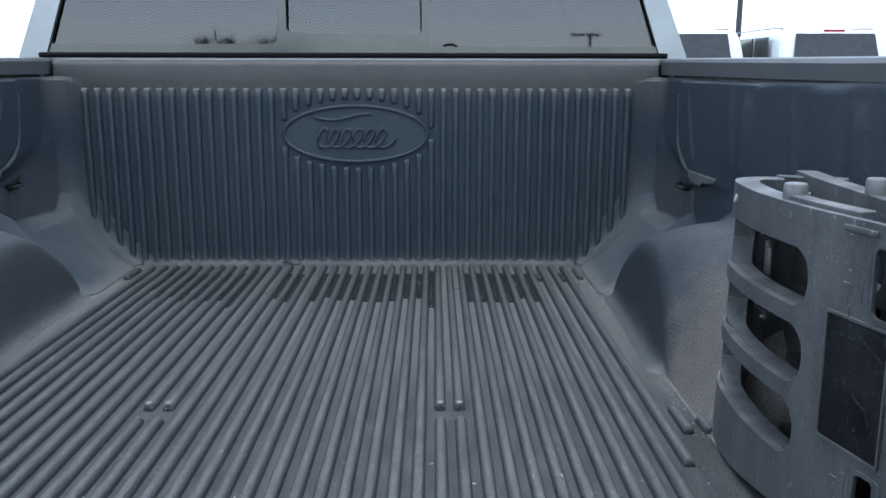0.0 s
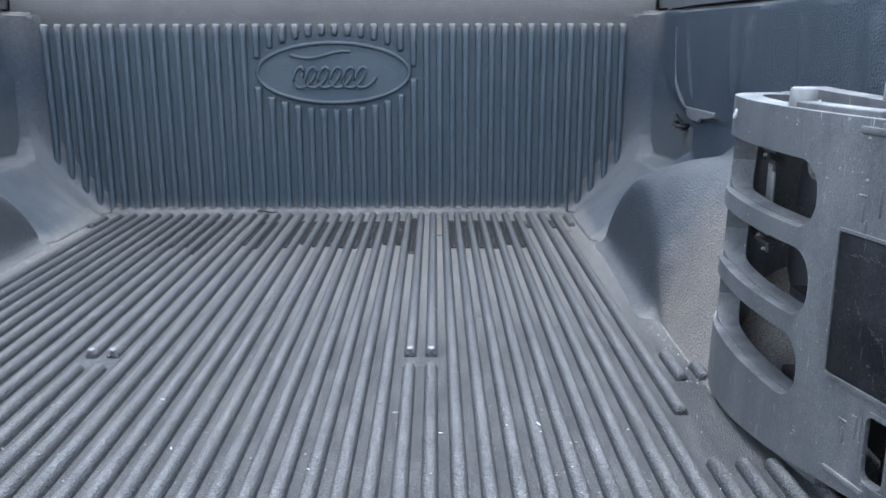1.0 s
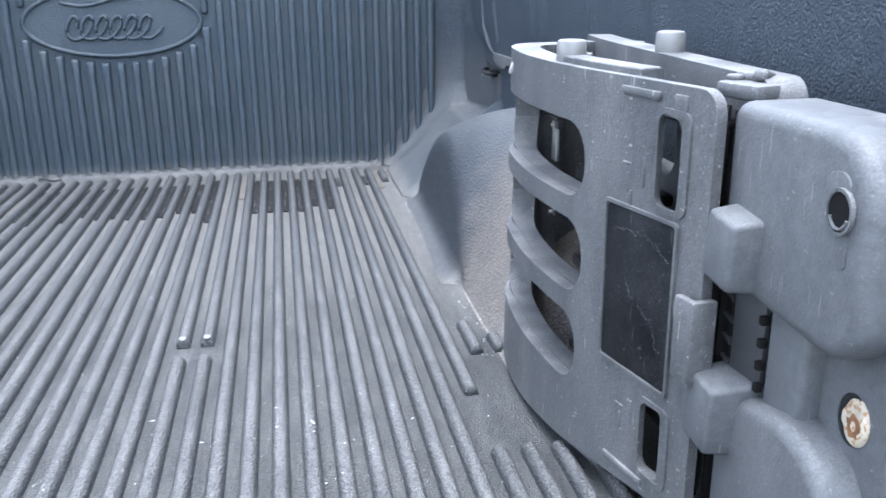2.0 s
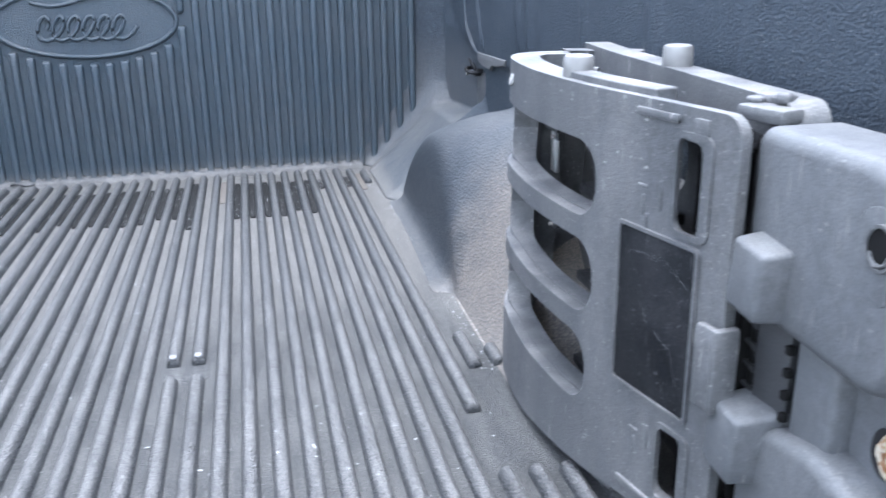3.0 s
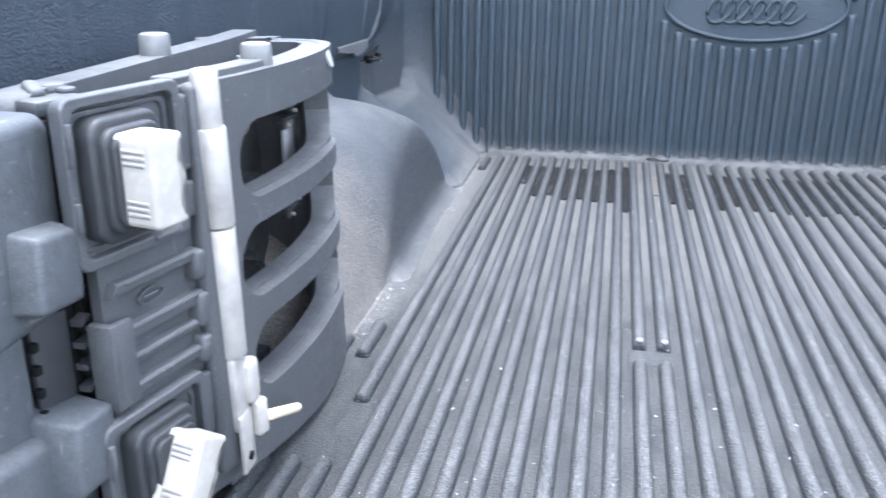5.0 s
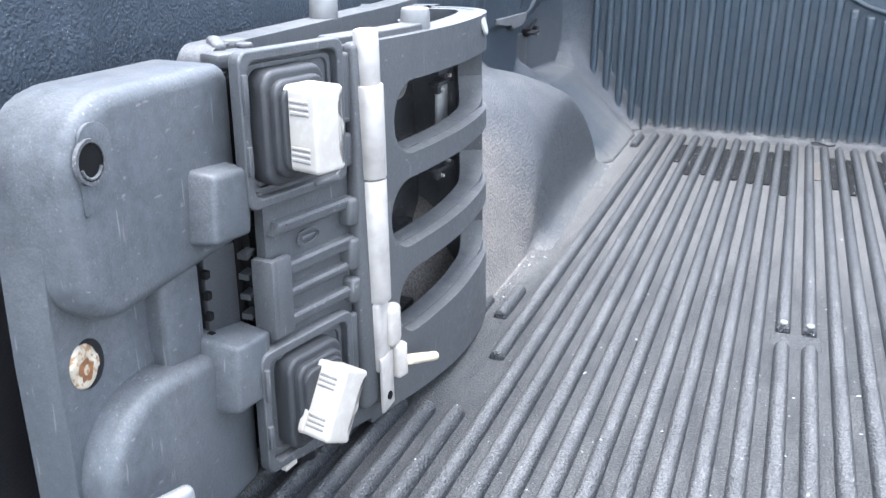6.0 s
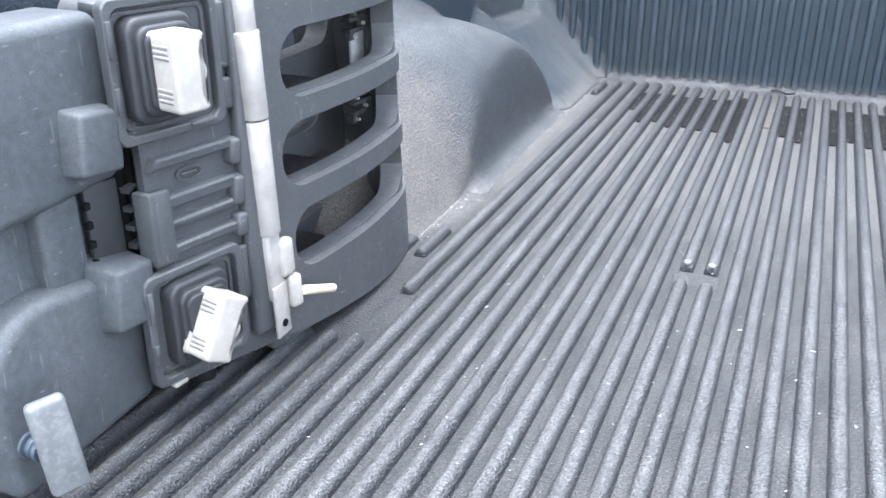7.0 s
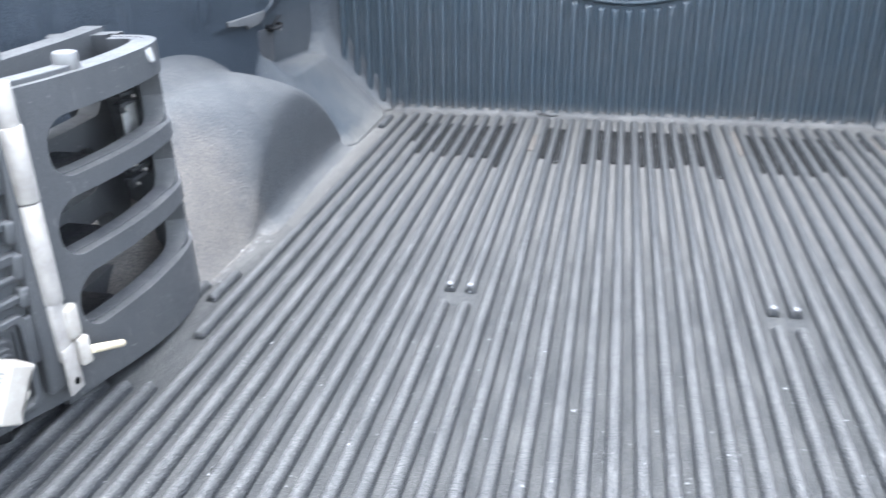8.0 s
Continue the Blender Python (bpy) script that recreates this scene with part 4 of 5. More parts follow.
        cyl(bm, 0.012, 0.014, 0.036, pose(s * (0.70 + dx), y, 0.0), 16, 0.003)
        part("foot", bm, M_black, ext, "black rubber foot")

    # mount block against the side, with its bosses, hole and bolt
    fx = 0.700 + dx
    cut, hz, rz = (0.020, 0.351, 0.207) if s > 0 else (0.0, 0.366, 0.218)
    hole_y, bolt_y = (1.817, 1.818) if s > 0 else (1.845, 1.845)
    def yz(m_x):
        return Matrix(((0, 0, s, s * m_x), (-1, 0, 0, 0), (0, 1, 0, 0), (0, 0, 0, 1)))
    def soft(pts):
        """An outline whose corners (u, v, radius) are rounded."""
        out = []
        k = len(pts)
        for i, (u, v, r) in enumerate(pts):
            p, q, w = Vector((u, v)), Vector(pts[i - 1][:2]), Vector(pts[(i + 1) % k][:2])
            if r < 1e-4:
                out.append((u, v))
                continue
            d0, d1 = (q - p).normalized(), (w - p).normalized()
            half = d0.angle(d1) / 2
            reach = r / math.tan(half)
            mid = p + (d0 + d1).normalized() * (r / math.sin(half))
            e0, e1 = p + d0 * reach - mid, p + d1 * reach - mid
            for j in range(9):
                t = j / 8
                g = (e0 * (1 - t) + e1 * t).normalized() * r
                out.append((mid.x + g.x, mid.y + g.y))
        return out

    top = 0.405 if s < 0 else 0.399
    bm = bmesh.new()
    prism(bm, soft([(1.732, 0.030, 0.004), (1.732, top - 0.003, 0.008), (1.861 - cut, top - 0.003, 0.050), (1.867 - cut, 0.22, 0.1), (1.867 - cut, 0.108, 0.004), (1.850 - cut, 0.086, 0.004), (1.850 - cut, 0.030, 0.004)]), fx + 0.030 - 0.768 - dx, yz(0.768 + dx), 0.007)
    block = part("mount_block", bm, M_mount, ext, "smooth grey plastic mount block", 32)
    near = 1.674 if s > 0 else 1.688
    bm = bmesh.new()
    pillow(bm, soft([(near, 0.262, 0.013), (near, top, 0.014), (1.864 - cut, top, 0.050), (1.864 - cut, 0.251, 0.034)]), -0.060, yz(fx + 0.060), 0.012)
    upper = part("upper_face", bm, M_mount, block, sharp=32)
    bm = bmesh.new()
    pillow(bm, soft([(1.688, 0.034, 0.013), (1.688, 0.172, 0.013), (1.790 - cut, 0.189, 0.04), (1.866 - cut, 0.183, 0.062), (1.860 - cut, 0.024, 0.013)]), -0.060, yz(fx + 0.060), 0.012)
    part("lower_face", bm, M_mount, block, sharp=32)
    bm = bmesh.new()
    prism(bm, soft([(hole_y - 0.022, hz - 0.026, 0.012), (hole_y - 0.022, hz + 0.022, 0.014), (hole_y + 0.004, hz + 0.024, 0.010), (hole_y + 0.0085, hz - 0.004, 0.01), (hole_y + 0.0085, hz - 0.036, 0.003)]), -0.0020, yz(fx + 0.001), 0.001)
    part("hole_pad", bm, M_mount, upper, sharp=32)
    wide = 0.056 if s < 0 else 0.048
    for y, z, w, h in ((-1.729 + cut * 0.9, 0.305 if s < 0 else 0.295, wide, 0.064), (-1.718 + cut * 0.9, 0.159, wide, 0.070)):
        bm = bmesh.new()
        rbox(bm, (0.056, w, h), pose(s * (fx + 0.006), y, z, -6, 0, 180 if s > 0 else 0), 0.0045, 3, 0.82)
        part("boss", bm, M_mount, block, sharp=45)
    ring = [(math.cos(a), math.sin(a)) for a in np.linspace(0, 2 * math.pi, 28, endpoint=False)]
    bm = bmesh.new()
    ring_prism(bm, [(hole_y + 0.0128 * c, hz + 0.0146 * w) for c, w in ring], [(hole_y + 0.0108 * c, hz + 0.0124 * w) for c, w in ring], -0.0032, yz(fx - 0.0005))
    part("hole_rim", bm, M_ext_pale, block, "worn pale rim of the bolt hole")
    # the hole is not cut; a black disc stands for its shade
    bm = bmesh.new()
    prism(bm, [(hole_y + 0.0109 * c, hz + 0.0125 * w) for c, w in ring], -0.0022, yz(fx - 0.0005))
    hole_ob = part("hole", bm, M_trimblack, block, "black disc for the shade in the bolt hole")
    bm = bmesh.new()
    tube(bm, [(s * (fx - 0.0030), -hole_y + 0.0085 * math.cos(a), hz - 0.001 + 0.0095 * math.sin(a)) for a in np.linspace(3.4, 6.0, 12)], 0.0011, 6)
    part("thread", bm, M_ext_pale, hole_ob, "worn thread inside the hole")
    bm = bmesh.new()
    prism(bm, [(bolt_y + 0.0126 * c, rz + 0.0172 * w) for c, w in ring], -0.0065, yz(fx + 0.034), 0.003)
    bolt = part("bolt", bm, M_rust, block, "rusty round bolt head")
    bm = bmesh.new()
    ring_prism(bm, [(bolt_y + 0.0062 * c * (1 + 0.22 * math.sin(7 * c + 3 * w)), rz - 0.003 + 0.0082 * w * (1 + 0.2 * math.sin(9 * w + 2 * c))) for c, w in ring], [(bolt_y + 0.0030 * c, rz - 0.002 + 0.0040 * w) for c, w in ring], -0.0010, yz(fx + 0.0278))
    part("bolt_socket", bm, M_rustcore, bolt, "orange rust round the socket")
    # dark disc set off to one side: shade beside the sunk bolt
    bm = bmesh.new()
    prism(bm, [(bolt_y - 0.0045 + 0.0142 * c, rz + 0.0185 * w) for c, w in ring], -0.0035, yz(fx + 0.0325))
    part("bolt_shade", bm, M_black, block)
    bm = bmesh.new()
    rbox(bm, (0.030, 0.046, 0.084), pose(s * (fx + 0.028), -1.755, 0.216), 0.006, 3)
    part("middle_rib", bm, M_mount, block, sharp=40)
    bm = bmesh.new()
    rbox(bm, (0.045, 0.16, 0.30), pose(s * (0.830 + 0.0), -1.79, 0.22), 0.006)
    part("wall_bracket", bm, M_black, ext, "black bracket between mount and box side")
    bm = bmesh.new()
    rbox(bm, (0.010, 0.034, 0.084), pose(s * (fx + 0.016), -1.708, 0.218, 0, 0, s * 12), 0.002)
    knuckle = part("hinge_knuckle", bm, M_knuckle, ext, "dark grey hinge knuckle")
    for k in range(4):
        bm = bmesh.new()
        prism(bm, [(0, -0.002), (0.013, 0.002), (0.013, 0.004), (0, 0.003)], 0.010, pose(s * (fx + 0.008), -1.690, 0.192 + 0.018 * k, 90, 0, 90), 0.0006)
        part("tooth", bm, M_knuckle, knuckle)
        bm = bmesh.new()
        rbox(bm, (0.006, 0.006, 0.007), pose(s * (fx + 0.012), -1.728, 0.190 + 0.018 * k), 0.001)
        part("notch", bm, M_trimblack, knuckle)
    return ext, panel, block


left_ext, left_panel, left_block = extender(-1, -0.006, "folded dark grey bed extender half with white knobs and aluminium pole", M_ext, M_mount_dark)
right_ext, right_panel, right_block = extender(1, 0.010, "folded dark grey bed extender half with a black label", M_ext_pale, M_mount)

# left half: knobs on stepped square bases
s, dx = -1, -0.006
for z, h, turn, kz, bx in ((0.355, 0.122, 0, 0.002, -0.010), (0.112, 0.116, -28, 0.002, -0.003)):
    bm = bmesh.new()
    m = on_panel(s, dx, -1.653, z)
    ring_prism(bm, round_rect(0.116, h, 0.009), round_rect(0.100, h - 0.016, 0.009), 0.012, m)
    frame_ob = part("knob_frame", bm, M_ext, left_ext, "dark square frame round the knob", bevel=0.002)
    bm = bmesh.new()
    ring_prism(bm, round_rect(0.096, h - 0.022, 0.008), round_rect(0.088, h - 0.030, 0.008), 0.006, m)
    part("inner_bead", bm, M_ext, frame_ob, bevel=0.0012)
    for u, v, w, q in ((-0.0545, 0.030, 0.005, 0.030), (-0.0545, -0.020, 0.005, 0.022), (0.030, -h / 2 + 0.006, 0.030, 0.004)):
        bm = bmesh.new()
        rbox(bm, (w, q, 0.005), m @ pose(u, v, 0.0125), 0.0012)
        part("clip_nub", bm, M_ext, frame_ob)
    bm = bmesh.new()
    prism(bm, round_rect(0.112, h - 0.004, 0.008), 0.003, m)
    part("base_plate", bm, M_ext, frame_ob)
    bm = bmesh.new()
    pillow(bm, round_rect(0.068, 0.090, 0.014), 0.020, m @ pose(bx, 0.001, 0.001), 0.004)
    pillow(bm, round_rect(0.056, 0.076, 0.012), 0.026, m @ pose(bx, 0.001, 0.001), 0.003)
    pillow(bm, round_rect(0.047, 0.066, 0.010), 0.030, m @ pose(bx, 0.001, 0.001), 0.002)
    part("stepped_base", bm, M_knuckle, frame_ob, "dark grey stepped knob base", sharp=50)
    k = m @ pose(bx - 0.004, kz, 0.028, 0, 0, turn)
    # the grip: waisted on both sides, with two groups of grooves
    bm = bmesh.new()
    vs = np.array([0.033 * math.sin(math.pi / 2 * j / 24) for j in range(-24, 25)])
    def wave(v):
        e = max(0.0, abs(v) - 0.028) / 0.005
        return 0.0024 * math.cos(v / 0.033 * 6.3) - 0.005 * (1 - math.sqrt(max(0.0, 1 - min(1.0, e) ** 2)))
    pillow(bm, [(0.0160 + wave(v), v) for v in vs] + [(-0.0150 - wave(v) + 0.0024 * math.cos(v / 0.033 * 6.3), v) for v in vs[::-1]], 0.030, k, 0.0035)
    knob = part("knob", bm, M_knob, left_ext, "white plastic turning knob", sharp=50)
    bm = bmesh.new()
    pillow(bm, round_rect(0.032, 0.0665, 0.005), 0.005, k @ pose(0, 0, -0.003), 0.0015)
    part("knob_flange", bm, M_knob, knob, sharp=50)
    for yy in (0.0225, 0.0180, 0.0135, -0.0135, -0.0180, -0.0225):
        bm = bmesh.new()
        rbox(bm, (0.0016, 0.0022, 0.019), k @ pose(-0.0152, yy, 0.0135), 0.0007, 2)
        part("grip_line", bm, M_knob, knob)
        # grey strip below each ridge: its shadow as a darker colour
        bm = bmesh.new()
        rbox(bm, (0.0010, 0.0012, 0.019), k @ pose(-0.0150, yy - 0.0018, 0.0135), 0.0003, 1)
        part("groove", bm, M_stud, knob)
bm = bmesh.new()
rbox(bm, (0.016, 0.005, 0.010), on_panel(s, dx, -1.684, 0.050, 0.006), 0.001)
part("worn_chip", bm, M_knob, left_ext, "pale worn chip at the frame's lower corner")
# bars between the two knob bases
def trough(z, w, high, y=-1.636):
    """A moulded bar: a bevelled strip whose end bends down towards the pole."""
    bm = bmesh.new()
    m = on_panel(s, dx, y, z)
    pillow(bm, [(-w / 2, -high / 2), (w / 2, -high / 2), (w / 2, high / 2), (-w / 2 + 0.006, high / 2)], 0.009, m, 0.0022, 3)
    rbox(bm, (w * 0.80, 0.0030, 0.012), m @ pose(0.004, high / 2 - 0.003, 0.004), 0.0010)
    return bm


for z, w, high in ((0.271, 0.098, 0.010), (0.233, 0.100, 0.012), (0.211, 0.092, 0.008), (0.186, 0.098, 0.010)):
    part("crossbar", trough(z, w, high), M_ext, left_panel)
for z, tall in ((0.262, 0.026), (0.222, 0.030), (0.186, 0.024)):
    bm = bmesh.new()
    rbox(bm, (0.013, tall, 0.016), on_panel(s, dx, -1.590, z, 0.005, -6), 0.004, 3)
    part("bar_end", bm, M_ext, left_panel)
for z, tall in ((0.372, 0.060), (0.318, 0.030), (0.132, 0.060)):
    bm = bmesh.new()
    rbox(bm, (0.011, tall, 0.009), on_panel(s, dx, -1.590, z, 0.004), 0.003, 3)
    part("edge_rib", bm, M_ext, left_panel)
bm = bmesh.new()
ring_prism(bm, [(0.015 * c, 0.0075 * w) for c, w in [(math.cos(a), math.sin(a)) for a in np.linspace(0, 6.283, 24, endpoint=False)]], [(0.0125 * c, 0.0055 * w) for c, w in [(math.cos(a), math.sin(a)) for a in np.linspace(0, 6.283, 24, endpoint=False)]], 0.002, on_panel(s, dx, -1.640, 0.2535, 0.003))
rbox(bm, (0.016, 0.0025, 0.002), on_panel(s, dx, -1.640, 0.2535, 0.004), 0.0005, 1)
part("moulded_mark", bm, M_ext, left_panel, "small oval mark moulded in the plastic")
bm = bmesh.new()
rbox(bm, (0.036, 0.355, 0.016), on_panel(s, dx, -1.568, 0.232, 0.006), 0.006, 3)
part("pole_rib", bm, M_ext, left_panel)
for sgn, pan in ((-1, left_ext), (1, right_ext)):
    d = -0.006 if sgn < 0 else 0.010
    bm = bmesh.new()
    rbox(bm, (0.022, 0.070, 0.008), on_panel(sgn, d, -1.678, 0.212, 0.007), 0.003)
    rbox(bm, (0.008, 0.070, 0.022), on_panel(sgn, d, -1.689, 0.212, 0.000), 0.002)
    part("latch_clip", bm, M_ext if sgn < 0 else M_ext_pale, pan, "grey plastic latch clip")

# left half: telescoping pole with its pinned foot
px, LEAN = -0.637, 2.6


def on_pole(z, dx=0.0, dy=0.0, turn=0.0):
    """A pose on the pole's axis at that height, aside by dx and dy."""
    return pose(px + dx, -1.557 - 0.0454 * (z - 0.05) + dy, z, LEAN, 0, turn)


bm = bmesh.new()
cyl(bm, 0.0110, 0.0110, 0.050, on_pole(0.370), 24, 0.003)
pole = part("pole", bm, M_alu, left_ext, "pale aluminium telescoping pole")
for z0, h, r in ((0.2895, 0.084, 0.0134), (0.1665, 0.1215, 0.0129)):
    bm = bmesh.new()
    cyl(bm, r, r, h, on_pole(z0), 24, 0.0015)
    part("pole_sleeve", bm, M_alu, pole)
bm = bmesh.new()
rbox(bm, (0.018, 0.024, 0.078), on_pole(0.128, -0.002), 0.005, 3)
rbox(bm, (0.004, 0.026, 0.062), on_pole(0.076, 0.006), 0.002)
part("pole_foot", bm, M_alu, pole, "flattened pole foot with a bolt hole")
bm = bmesh.new()
rbox(bm, (0.014, 0.022, 0.042), on_pole(0.133, 0.006, 0.015), 0.005, 3)
part("catch", bm, M_knob, pole, "white latch catch")
bm = bmesh.new()
rbox(bm, (0.012, 0.016, 0.038), on_pole(0.092, 0.011, 0.020, -20), 0.004, 3)
part("pin_block", bm, M_knob, pole)
bm = bmesh.new()
cyl(bm, 0.0056, 0.0048, 0.052, look((px + 0.018, -1.533, 0.090), (px + 0.008, -1.578, 0.106)), 14, 0.0015)
part("pin", bm, M_pin, pole, "cream plastic pull pin")
# black disc for the shade inside the foot's hole
bm = bmesh.new()
cyl(bm, 0.0045, 0.0045, 0.003, pose(px + 0.0065, -1.5575, 0.060, 0, 90, 0), 16)
part("bolt_hole_shade", bm, M_trimblack, pole)

# left mount: turning lever with its washer
bm = bmesh.new()
rbox(bm, (0.012, 0.031, 0.088), pose(-0.657, -1.845, 0.088, 4, -4, -28), 0.005, 3)
lever = part("lever", bm, M_lever, left_ext, "worn grey locking lever")
bm = bmesh.new()
for k in range(3):
    cyl(bm, 0.0115 - 0.002 * (k % 2), 0.0115 - 0.002 * (k % 2), 0.006, pose(-0.698 + 0.008 * k, -1.842, 0.076, 0, 90, 0), 24, 0.0015)
cyl(bm, 0.008, 0.008, 0.05, pose(-0.706, -1.842, 0.074, 0, 90, 0), 16)
part("washer", bm, M_washer, lever, "blue-grey stacked washers")
# right half: label, small windows, moulded bars
s, dx = 1, 0.010
bm = bmesh.new()
prism(bm, round_rect(0.094, 0.144, 0.003), 0.0016, on_panel(s, dx, -1.606, 0.223, 0.0), 0.0006)
label_ob = part("label", bm, M_label, right_ext, "glossy black scratched warning label")
r2 = random.Random(12)
for (u0, v0), (u1, v1) in (((-0.040, 0.050), (0.012, 0.056)), ((0.012, 0.056), (0.042, 0.040)), ((-0.016, 0.010), (-0.004, -0.008)), ((0.004, -0.010), (0.024, -0.020)), ((0.024, -0.020), (0.036, -0.048))):
    bm = bmesh.new()
    k = 16
    tube(bm, [on_panel(s, dx, -1.606, 0.223, 0.0015) @ Vector((u0 + (u1 - u0) * j / k + r2.uniform(-0.0012, 0.0012), v0 + (v1 - v0) * j / k + r2.uniform(-0.003, 0.003), 0)) for j in range(k + 1)], 0.00022, 4)
    part("scratch", bm, M_mount, label_ob)

bm = bmesh.new()
ring_prism(bm, round_rect(0.102, 0.152, 0.004), round_rect(0.096, 0.146, 0.003), 0.003, on_panel(s, dx, -1.606, 0.223))
part("label_border", bm, M_ext_pale, right_panel)
for y, z, w, h in ((-1.640, 0.345, 0.034, 0.074), (-1.640, 0.096, 0.034, 0.068)):
    bm = bmesh.new()
    ring_prism(bm, round_rect(w + 0.010, h + 0.010, 0.010), round_rect(w + 0.001, h + 0.001, 0.009), 0.002, on_panel(s, dx, y, z))
    port = part("port_rim", bm, M_ext_pale, right_panel)
    bm = bmesh.new()
    rbox(bm, (w * 0.9, h * 0.28, 0.004), on_panel(s, dx, y - 0.004, z - h * 0.18, -0.022, 12), 0.002)
    part("port_web", bm, M_ext_pale, port)
    # black sheet behind the opening, added for the shade inside the folded panel
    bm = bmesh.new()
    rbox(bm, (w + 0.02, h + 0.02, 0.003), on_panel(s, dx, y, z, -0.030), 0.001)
    part("port_shade", bm, M_trimblack, port)
for y, z, w, h in ((-1.597, 0.395, 0.052, 0.007), (-1.600, 0.050, 0.060, 0.007), (-1.647, 0.392, 0.016, 0.014), (-1.583, 0.334, 0.012, 0.003), (-1.585, 0.318, 0.003, 0.018), (-1.590, 0.305, 0.003, 0.014), (-1.606, 0.330, 0.003, 0.026), (-1.608, 0.110, 0.003, 0.024), (-1.590, 0.110, 0.012, 0.003), (-1.592, 0.095, 0.003, 0.018)):
    bm = bmesh.new()
    rbox(bm, (w, h, 0.004), on_panel(s, dx, y, z, 0.001 if w > 0.04 else -0.0004), 0.0015)
    part("moulded_bar", bm, M_ext_pale, right_panel)

# ---- parking lot round the truck ----
def suv(x, y, turn, label, high_light=True):
    car = thing("suv", label, "car", (x, y, -0.9), "parked white vehicles")
    BASE = pose(x, y, -0.9, 0, 0, turn) @ Matrix.Diagonal((0.95, 1, 1.10, 1))
    bm = bmesh.new()
    side = [(-2.45, 0.35), (-2.50, 0.75), (-2.47, 1.02), (-2.28, 1.78), (-2.15, 1.90), (-0.5, 1.92), (-0.15, 1.86), (1.05, 1.14), (2.35, 1.0), (2.5, 0.8), (2.5, 0.35)]
    rows = []
    for w in (-1.0, -0.97, -0.90, 0.90, 0.97, 1.0):
        top = 0.0 if abs(w) > 0.98 else (0.6 if abs(w) > 0.95 else 1.0)
        rows.append([(w * (1.0 if z < 1.1 else 1.0 - 0.17 * (z - 1.1)), py_ * (1 if z < 1.1 else 0.985), (z if z < 1.0 else 1.0 + (z - 1.0) * (0.90 + 0.10 * top))) for py_, z in side])
    vs = grid(bm, rows)
    bm.faces.new(vs[0])
    bm.faces.new(vs[-1][::-1])
    for a, b in zip(vs, vs[1:]):
        bm.faces.new((a[0], b[0], b[-1], a[-1]))
    bm.transform(BASE)
    part("body", bm, M_white, car, "white painted body", bevel=0.02)
    def put(name, o, depth, m, mat, lab=""):
        b = bmesh.new()
        prism(b, o, depth, BASE @ m)
        return part(name, b, mat, car, lab)
    put("rear_window", [(-0.72, 0), (0.72, 0), (0.64, 0.60), (-0.64, 0.60)], 0.03, pose(0, -2.425, 1.26, 73, 0, 0), M_carglass, "dark rear window")
    for w in (-1, 1):
        for a, b in ((-2.05, -1.40), (-1.28, -0.66), (-0.56, 0.02)):
            o = [(a + (0.12 if a < -2 else 0), 1.80), (a, 1.20), (b + (0.75 if b > 0 else 0), 1.20), (b, 1.76 if b > 0 else 1.80)]
            mm = Matrix(((0, 0, w, w * 0.945), (1, 0, 0, 0), (0, 1, 0, 0), (0, 0, 0, 1))) @ pose(0, 0, 0)
            put("side_window", o, 0.03, mm, M_carglass, "dark side window")
        b = bmesh.new()
        tube(b, [(w * 0.74, -2.0 + 0.4 * k, 1.915 + (0.02 if 0 < k < 6 else 0)) for k in range(7)], 0.012, 8)
        b.transform(BASE)
        part("roof_rail", b, M_steel, car)
        b = bmesh.new()
        rbox(b, (0.14, 0.08, 0.5), BASE @ pose(w * 0.84, -2.45, 1.05, -8, 0, 0), 0.02)
        part("tail_light", b, M_tail, car, "red tail light")
        for yy in (-1.5, 1.5):
            b = bmesh.new()
            cyl(b, 0.38, 0.38, 0.24, BASE @ pose(w * 0.78, yy, 0.38, 0, 90 * w, 0), 28, 0.03)
            part("wheel", b, M_rubber, car, "black wheel")
    if high_light:
        b = bmesh.new()
        rbox(b, (0.34, 0.06, 0.035), BASE @ pose(0, -2.22, 1.885), 0.01)
        part("brake_light", b, M_tail, car, "red high brake light")
    return car


suv(6.40, 13.4, 0, "white parked SUV with dark rear glass and roof rails")
suv(4.19, 13.6, 0, "white parked SUV beyond the truck cab", False)

lamp = thing("street_lamp", "tall thin parking lot lamp post", "street lamp", (10.0, 26.0, -0.9), "parking lot lamps")
bm = bmesh.new()
cyl(bm, 0.11, 0.07, 8.0, pose(10.0, 26.0, -0.9), 16)
part("post", bm, M_pole, lamp)
bm = bmesh.new()
rbox(bm, (0.9, 0.4, 0.14), pose(10.4, 26.0, 7.05), 0.03)
part("lamp_head", bm, M_pole, lamp)
LX, LY = 19.0, -104.0
lamp = thing("street_lamp", "dark lamp post with two flat heads behind the truck", "street lamp", (LX, LY, -0.9), "parking lot lamps")
bm = bmesh.new()
cyl(bm, 0.22, 0.16, 5.6, pose(LX, LY, -0.9), 16)
part("post", bm, M_pole, lamp)
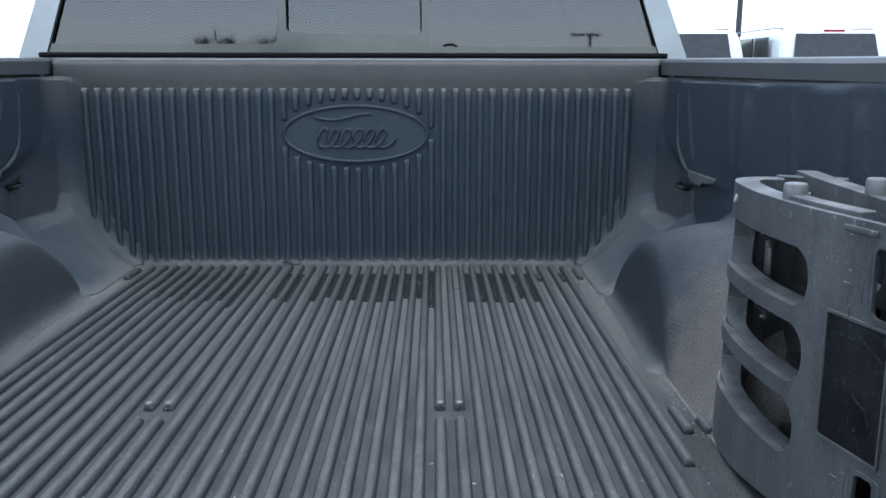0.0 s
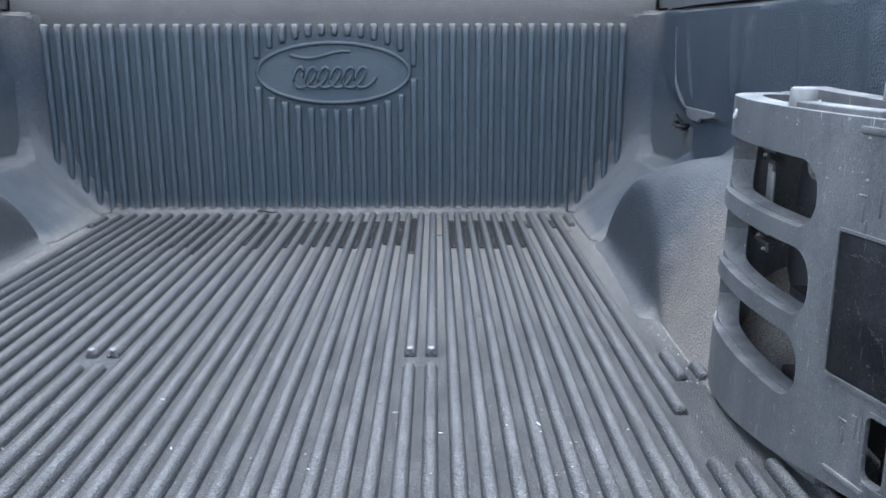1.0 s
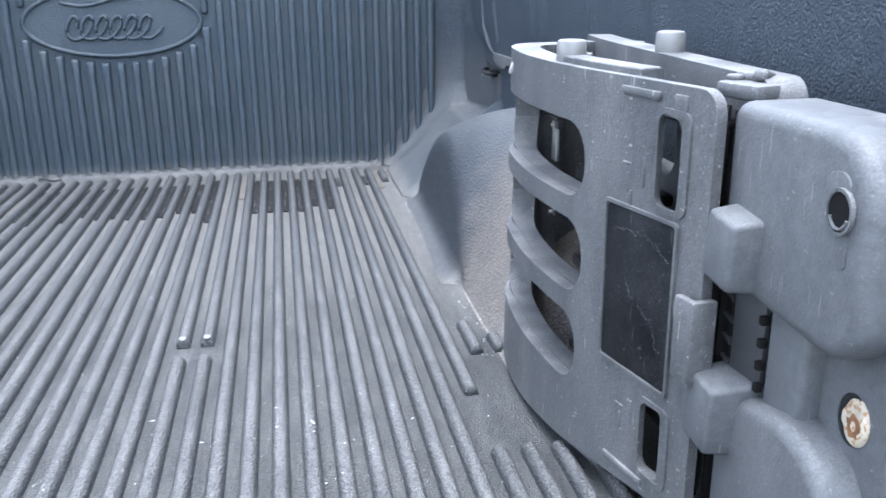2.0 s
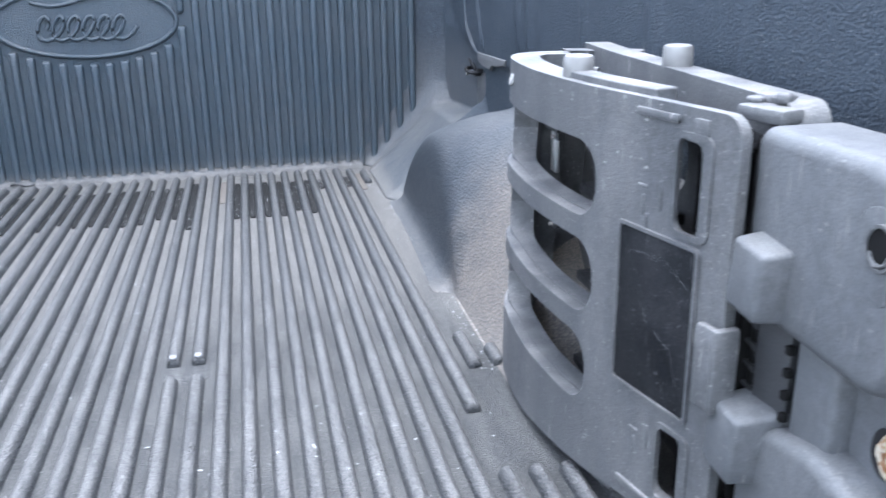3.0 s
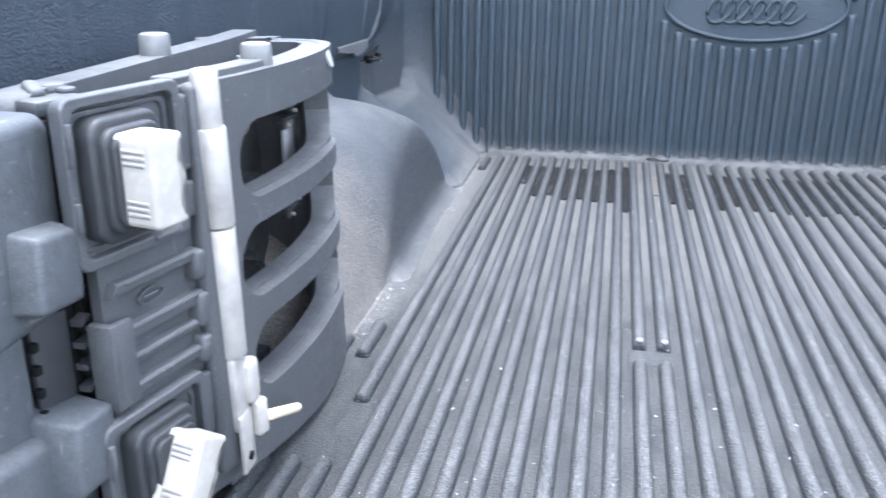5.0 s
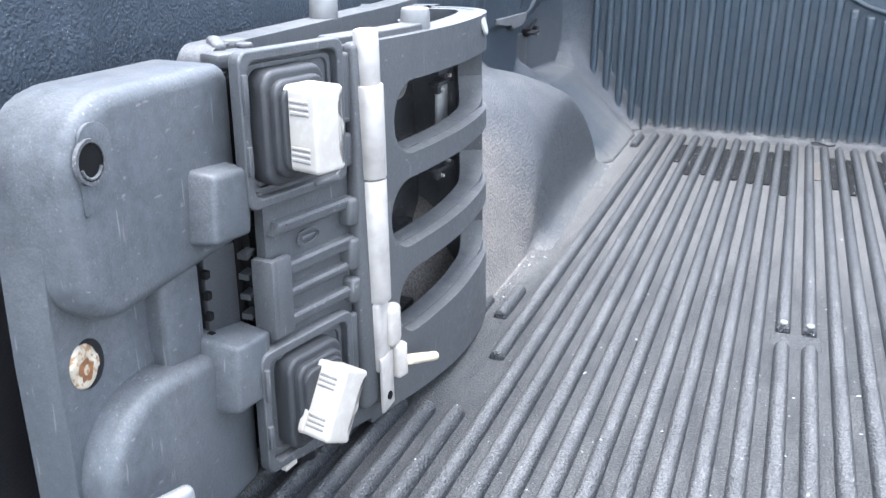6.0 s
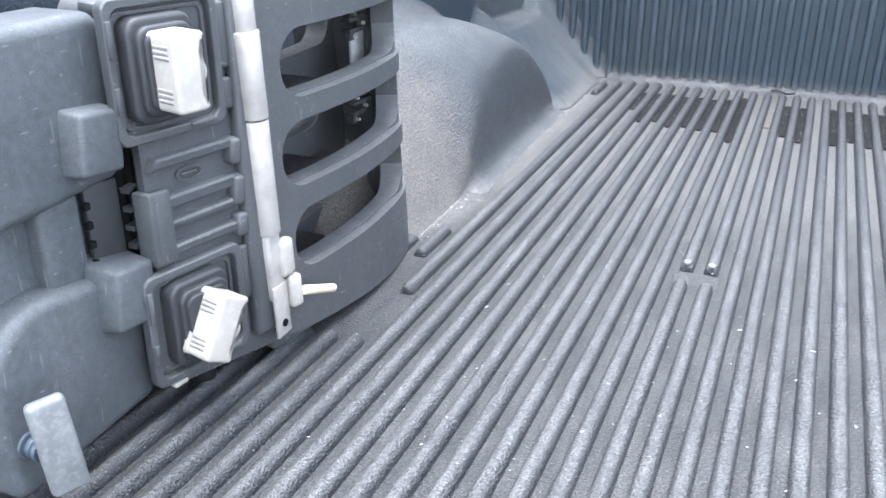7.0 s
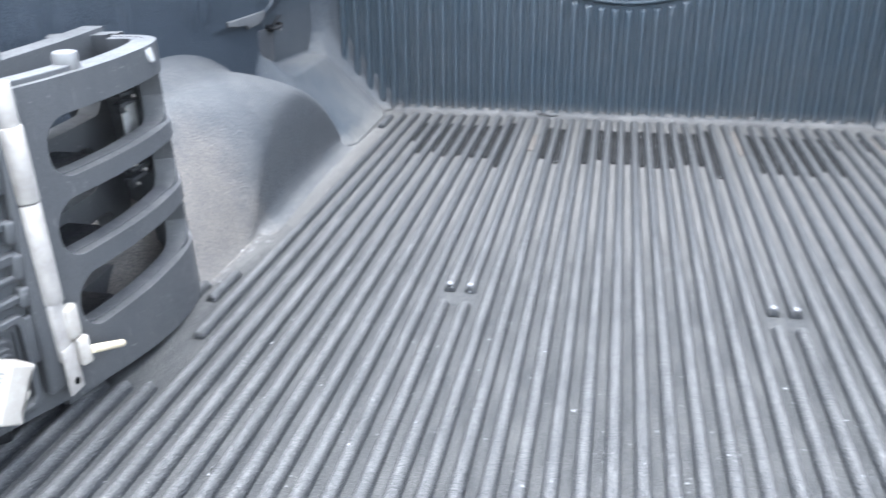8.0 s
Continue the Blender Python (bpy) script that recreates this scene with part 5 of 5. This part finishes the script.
for k in (-1, 1):
    bm = bmesh.new()
    rbox(bm, (1.7, 0.7, 0.28), pose(LX + k * 1.0 - 0.6, LY, 4.75), 0.05)
    part("lamp_head", bm, M_pole, lamp)

shop = thing("building", "low far building with a red roof", "building", (70.3, 200.0, -0.9))
bm = bmesh.new()
rbox(bm, (9, 8, 7.0), pose(70.3, 200.0, 2.6), 0.02)
part("wall", bm, M_brick, shop, "tan masonry wall")
bm = bmesh.new()
prism(bm, [(-5.0, 0), (5.0, 0), (3.0, 2.2), (-3.0, 2.2)], 8.6, pose(70.3, 204.3, 6.1, 90, 0, 0))
part("roof", bm, M_red, shop, "red hipped roof")


def bare_tree(x, y, high, wide, seed):
    r = random.Random(seed)
    tree = thing("bare_tree", "leafless tree at the edge of the lot", "tree", (x, y, -0.9), "bare trees behind the lot")
    bm = bmesh.new()
    tube(bm, [(x, y, -0.9), (x + 0.05, y, -0.9 + high * 0.2), (x, y, -0.9 + high * 0.4)], 0.20, 8, 0.13)
    part("trunk", bm, M_bark, tree)
    bm = bmesh.new()
    def limb(p, d, length, rad, depth):
        q = p + d * length
        mid = p.lerp(q, 0.5) + Vector((r.uniform(-1, 1), r.uniform(-1, 1), r.uniform(0, 1))) * length * 0.08
        tube(bm, [p, mid, q], rad, 5, rad * 0.6)
        if depth:
            for _ in range(4):
                nd = (d + Vector((r.uniform(-1, 1) * wide, r.uniform(-1, 1) * wide, r.uniform(-0.25, 0.6)))).normalized()
                limb(p.lerp(q, r.uniform(0.5, 1.0)), nd, length * r.uniform(0.55, 0.8), rad * 0.55, depth - 1)
    for k in range(6):
        a = k * 1.05 + r.uniform(-0.3, 0.3)
        limb(Vector((x, y, -0.9 + high * r.uniform(0.25, 0.4))), Vector((math.cos(a) * wide, math.sin(a) * wide, 0.8)).normalized(), high * 0.26, 0.09, 3)
    part("crown", bm, M_bark, tree, normals=False)


bare_tree(-17.6, -70.0, 5.4, 0.75, 3)
bare_tree(-14.4, -76.0, 5.4, 0.95, 8)
bare_tree(-12.3, -76.0, 5.2, 0.9, 11)
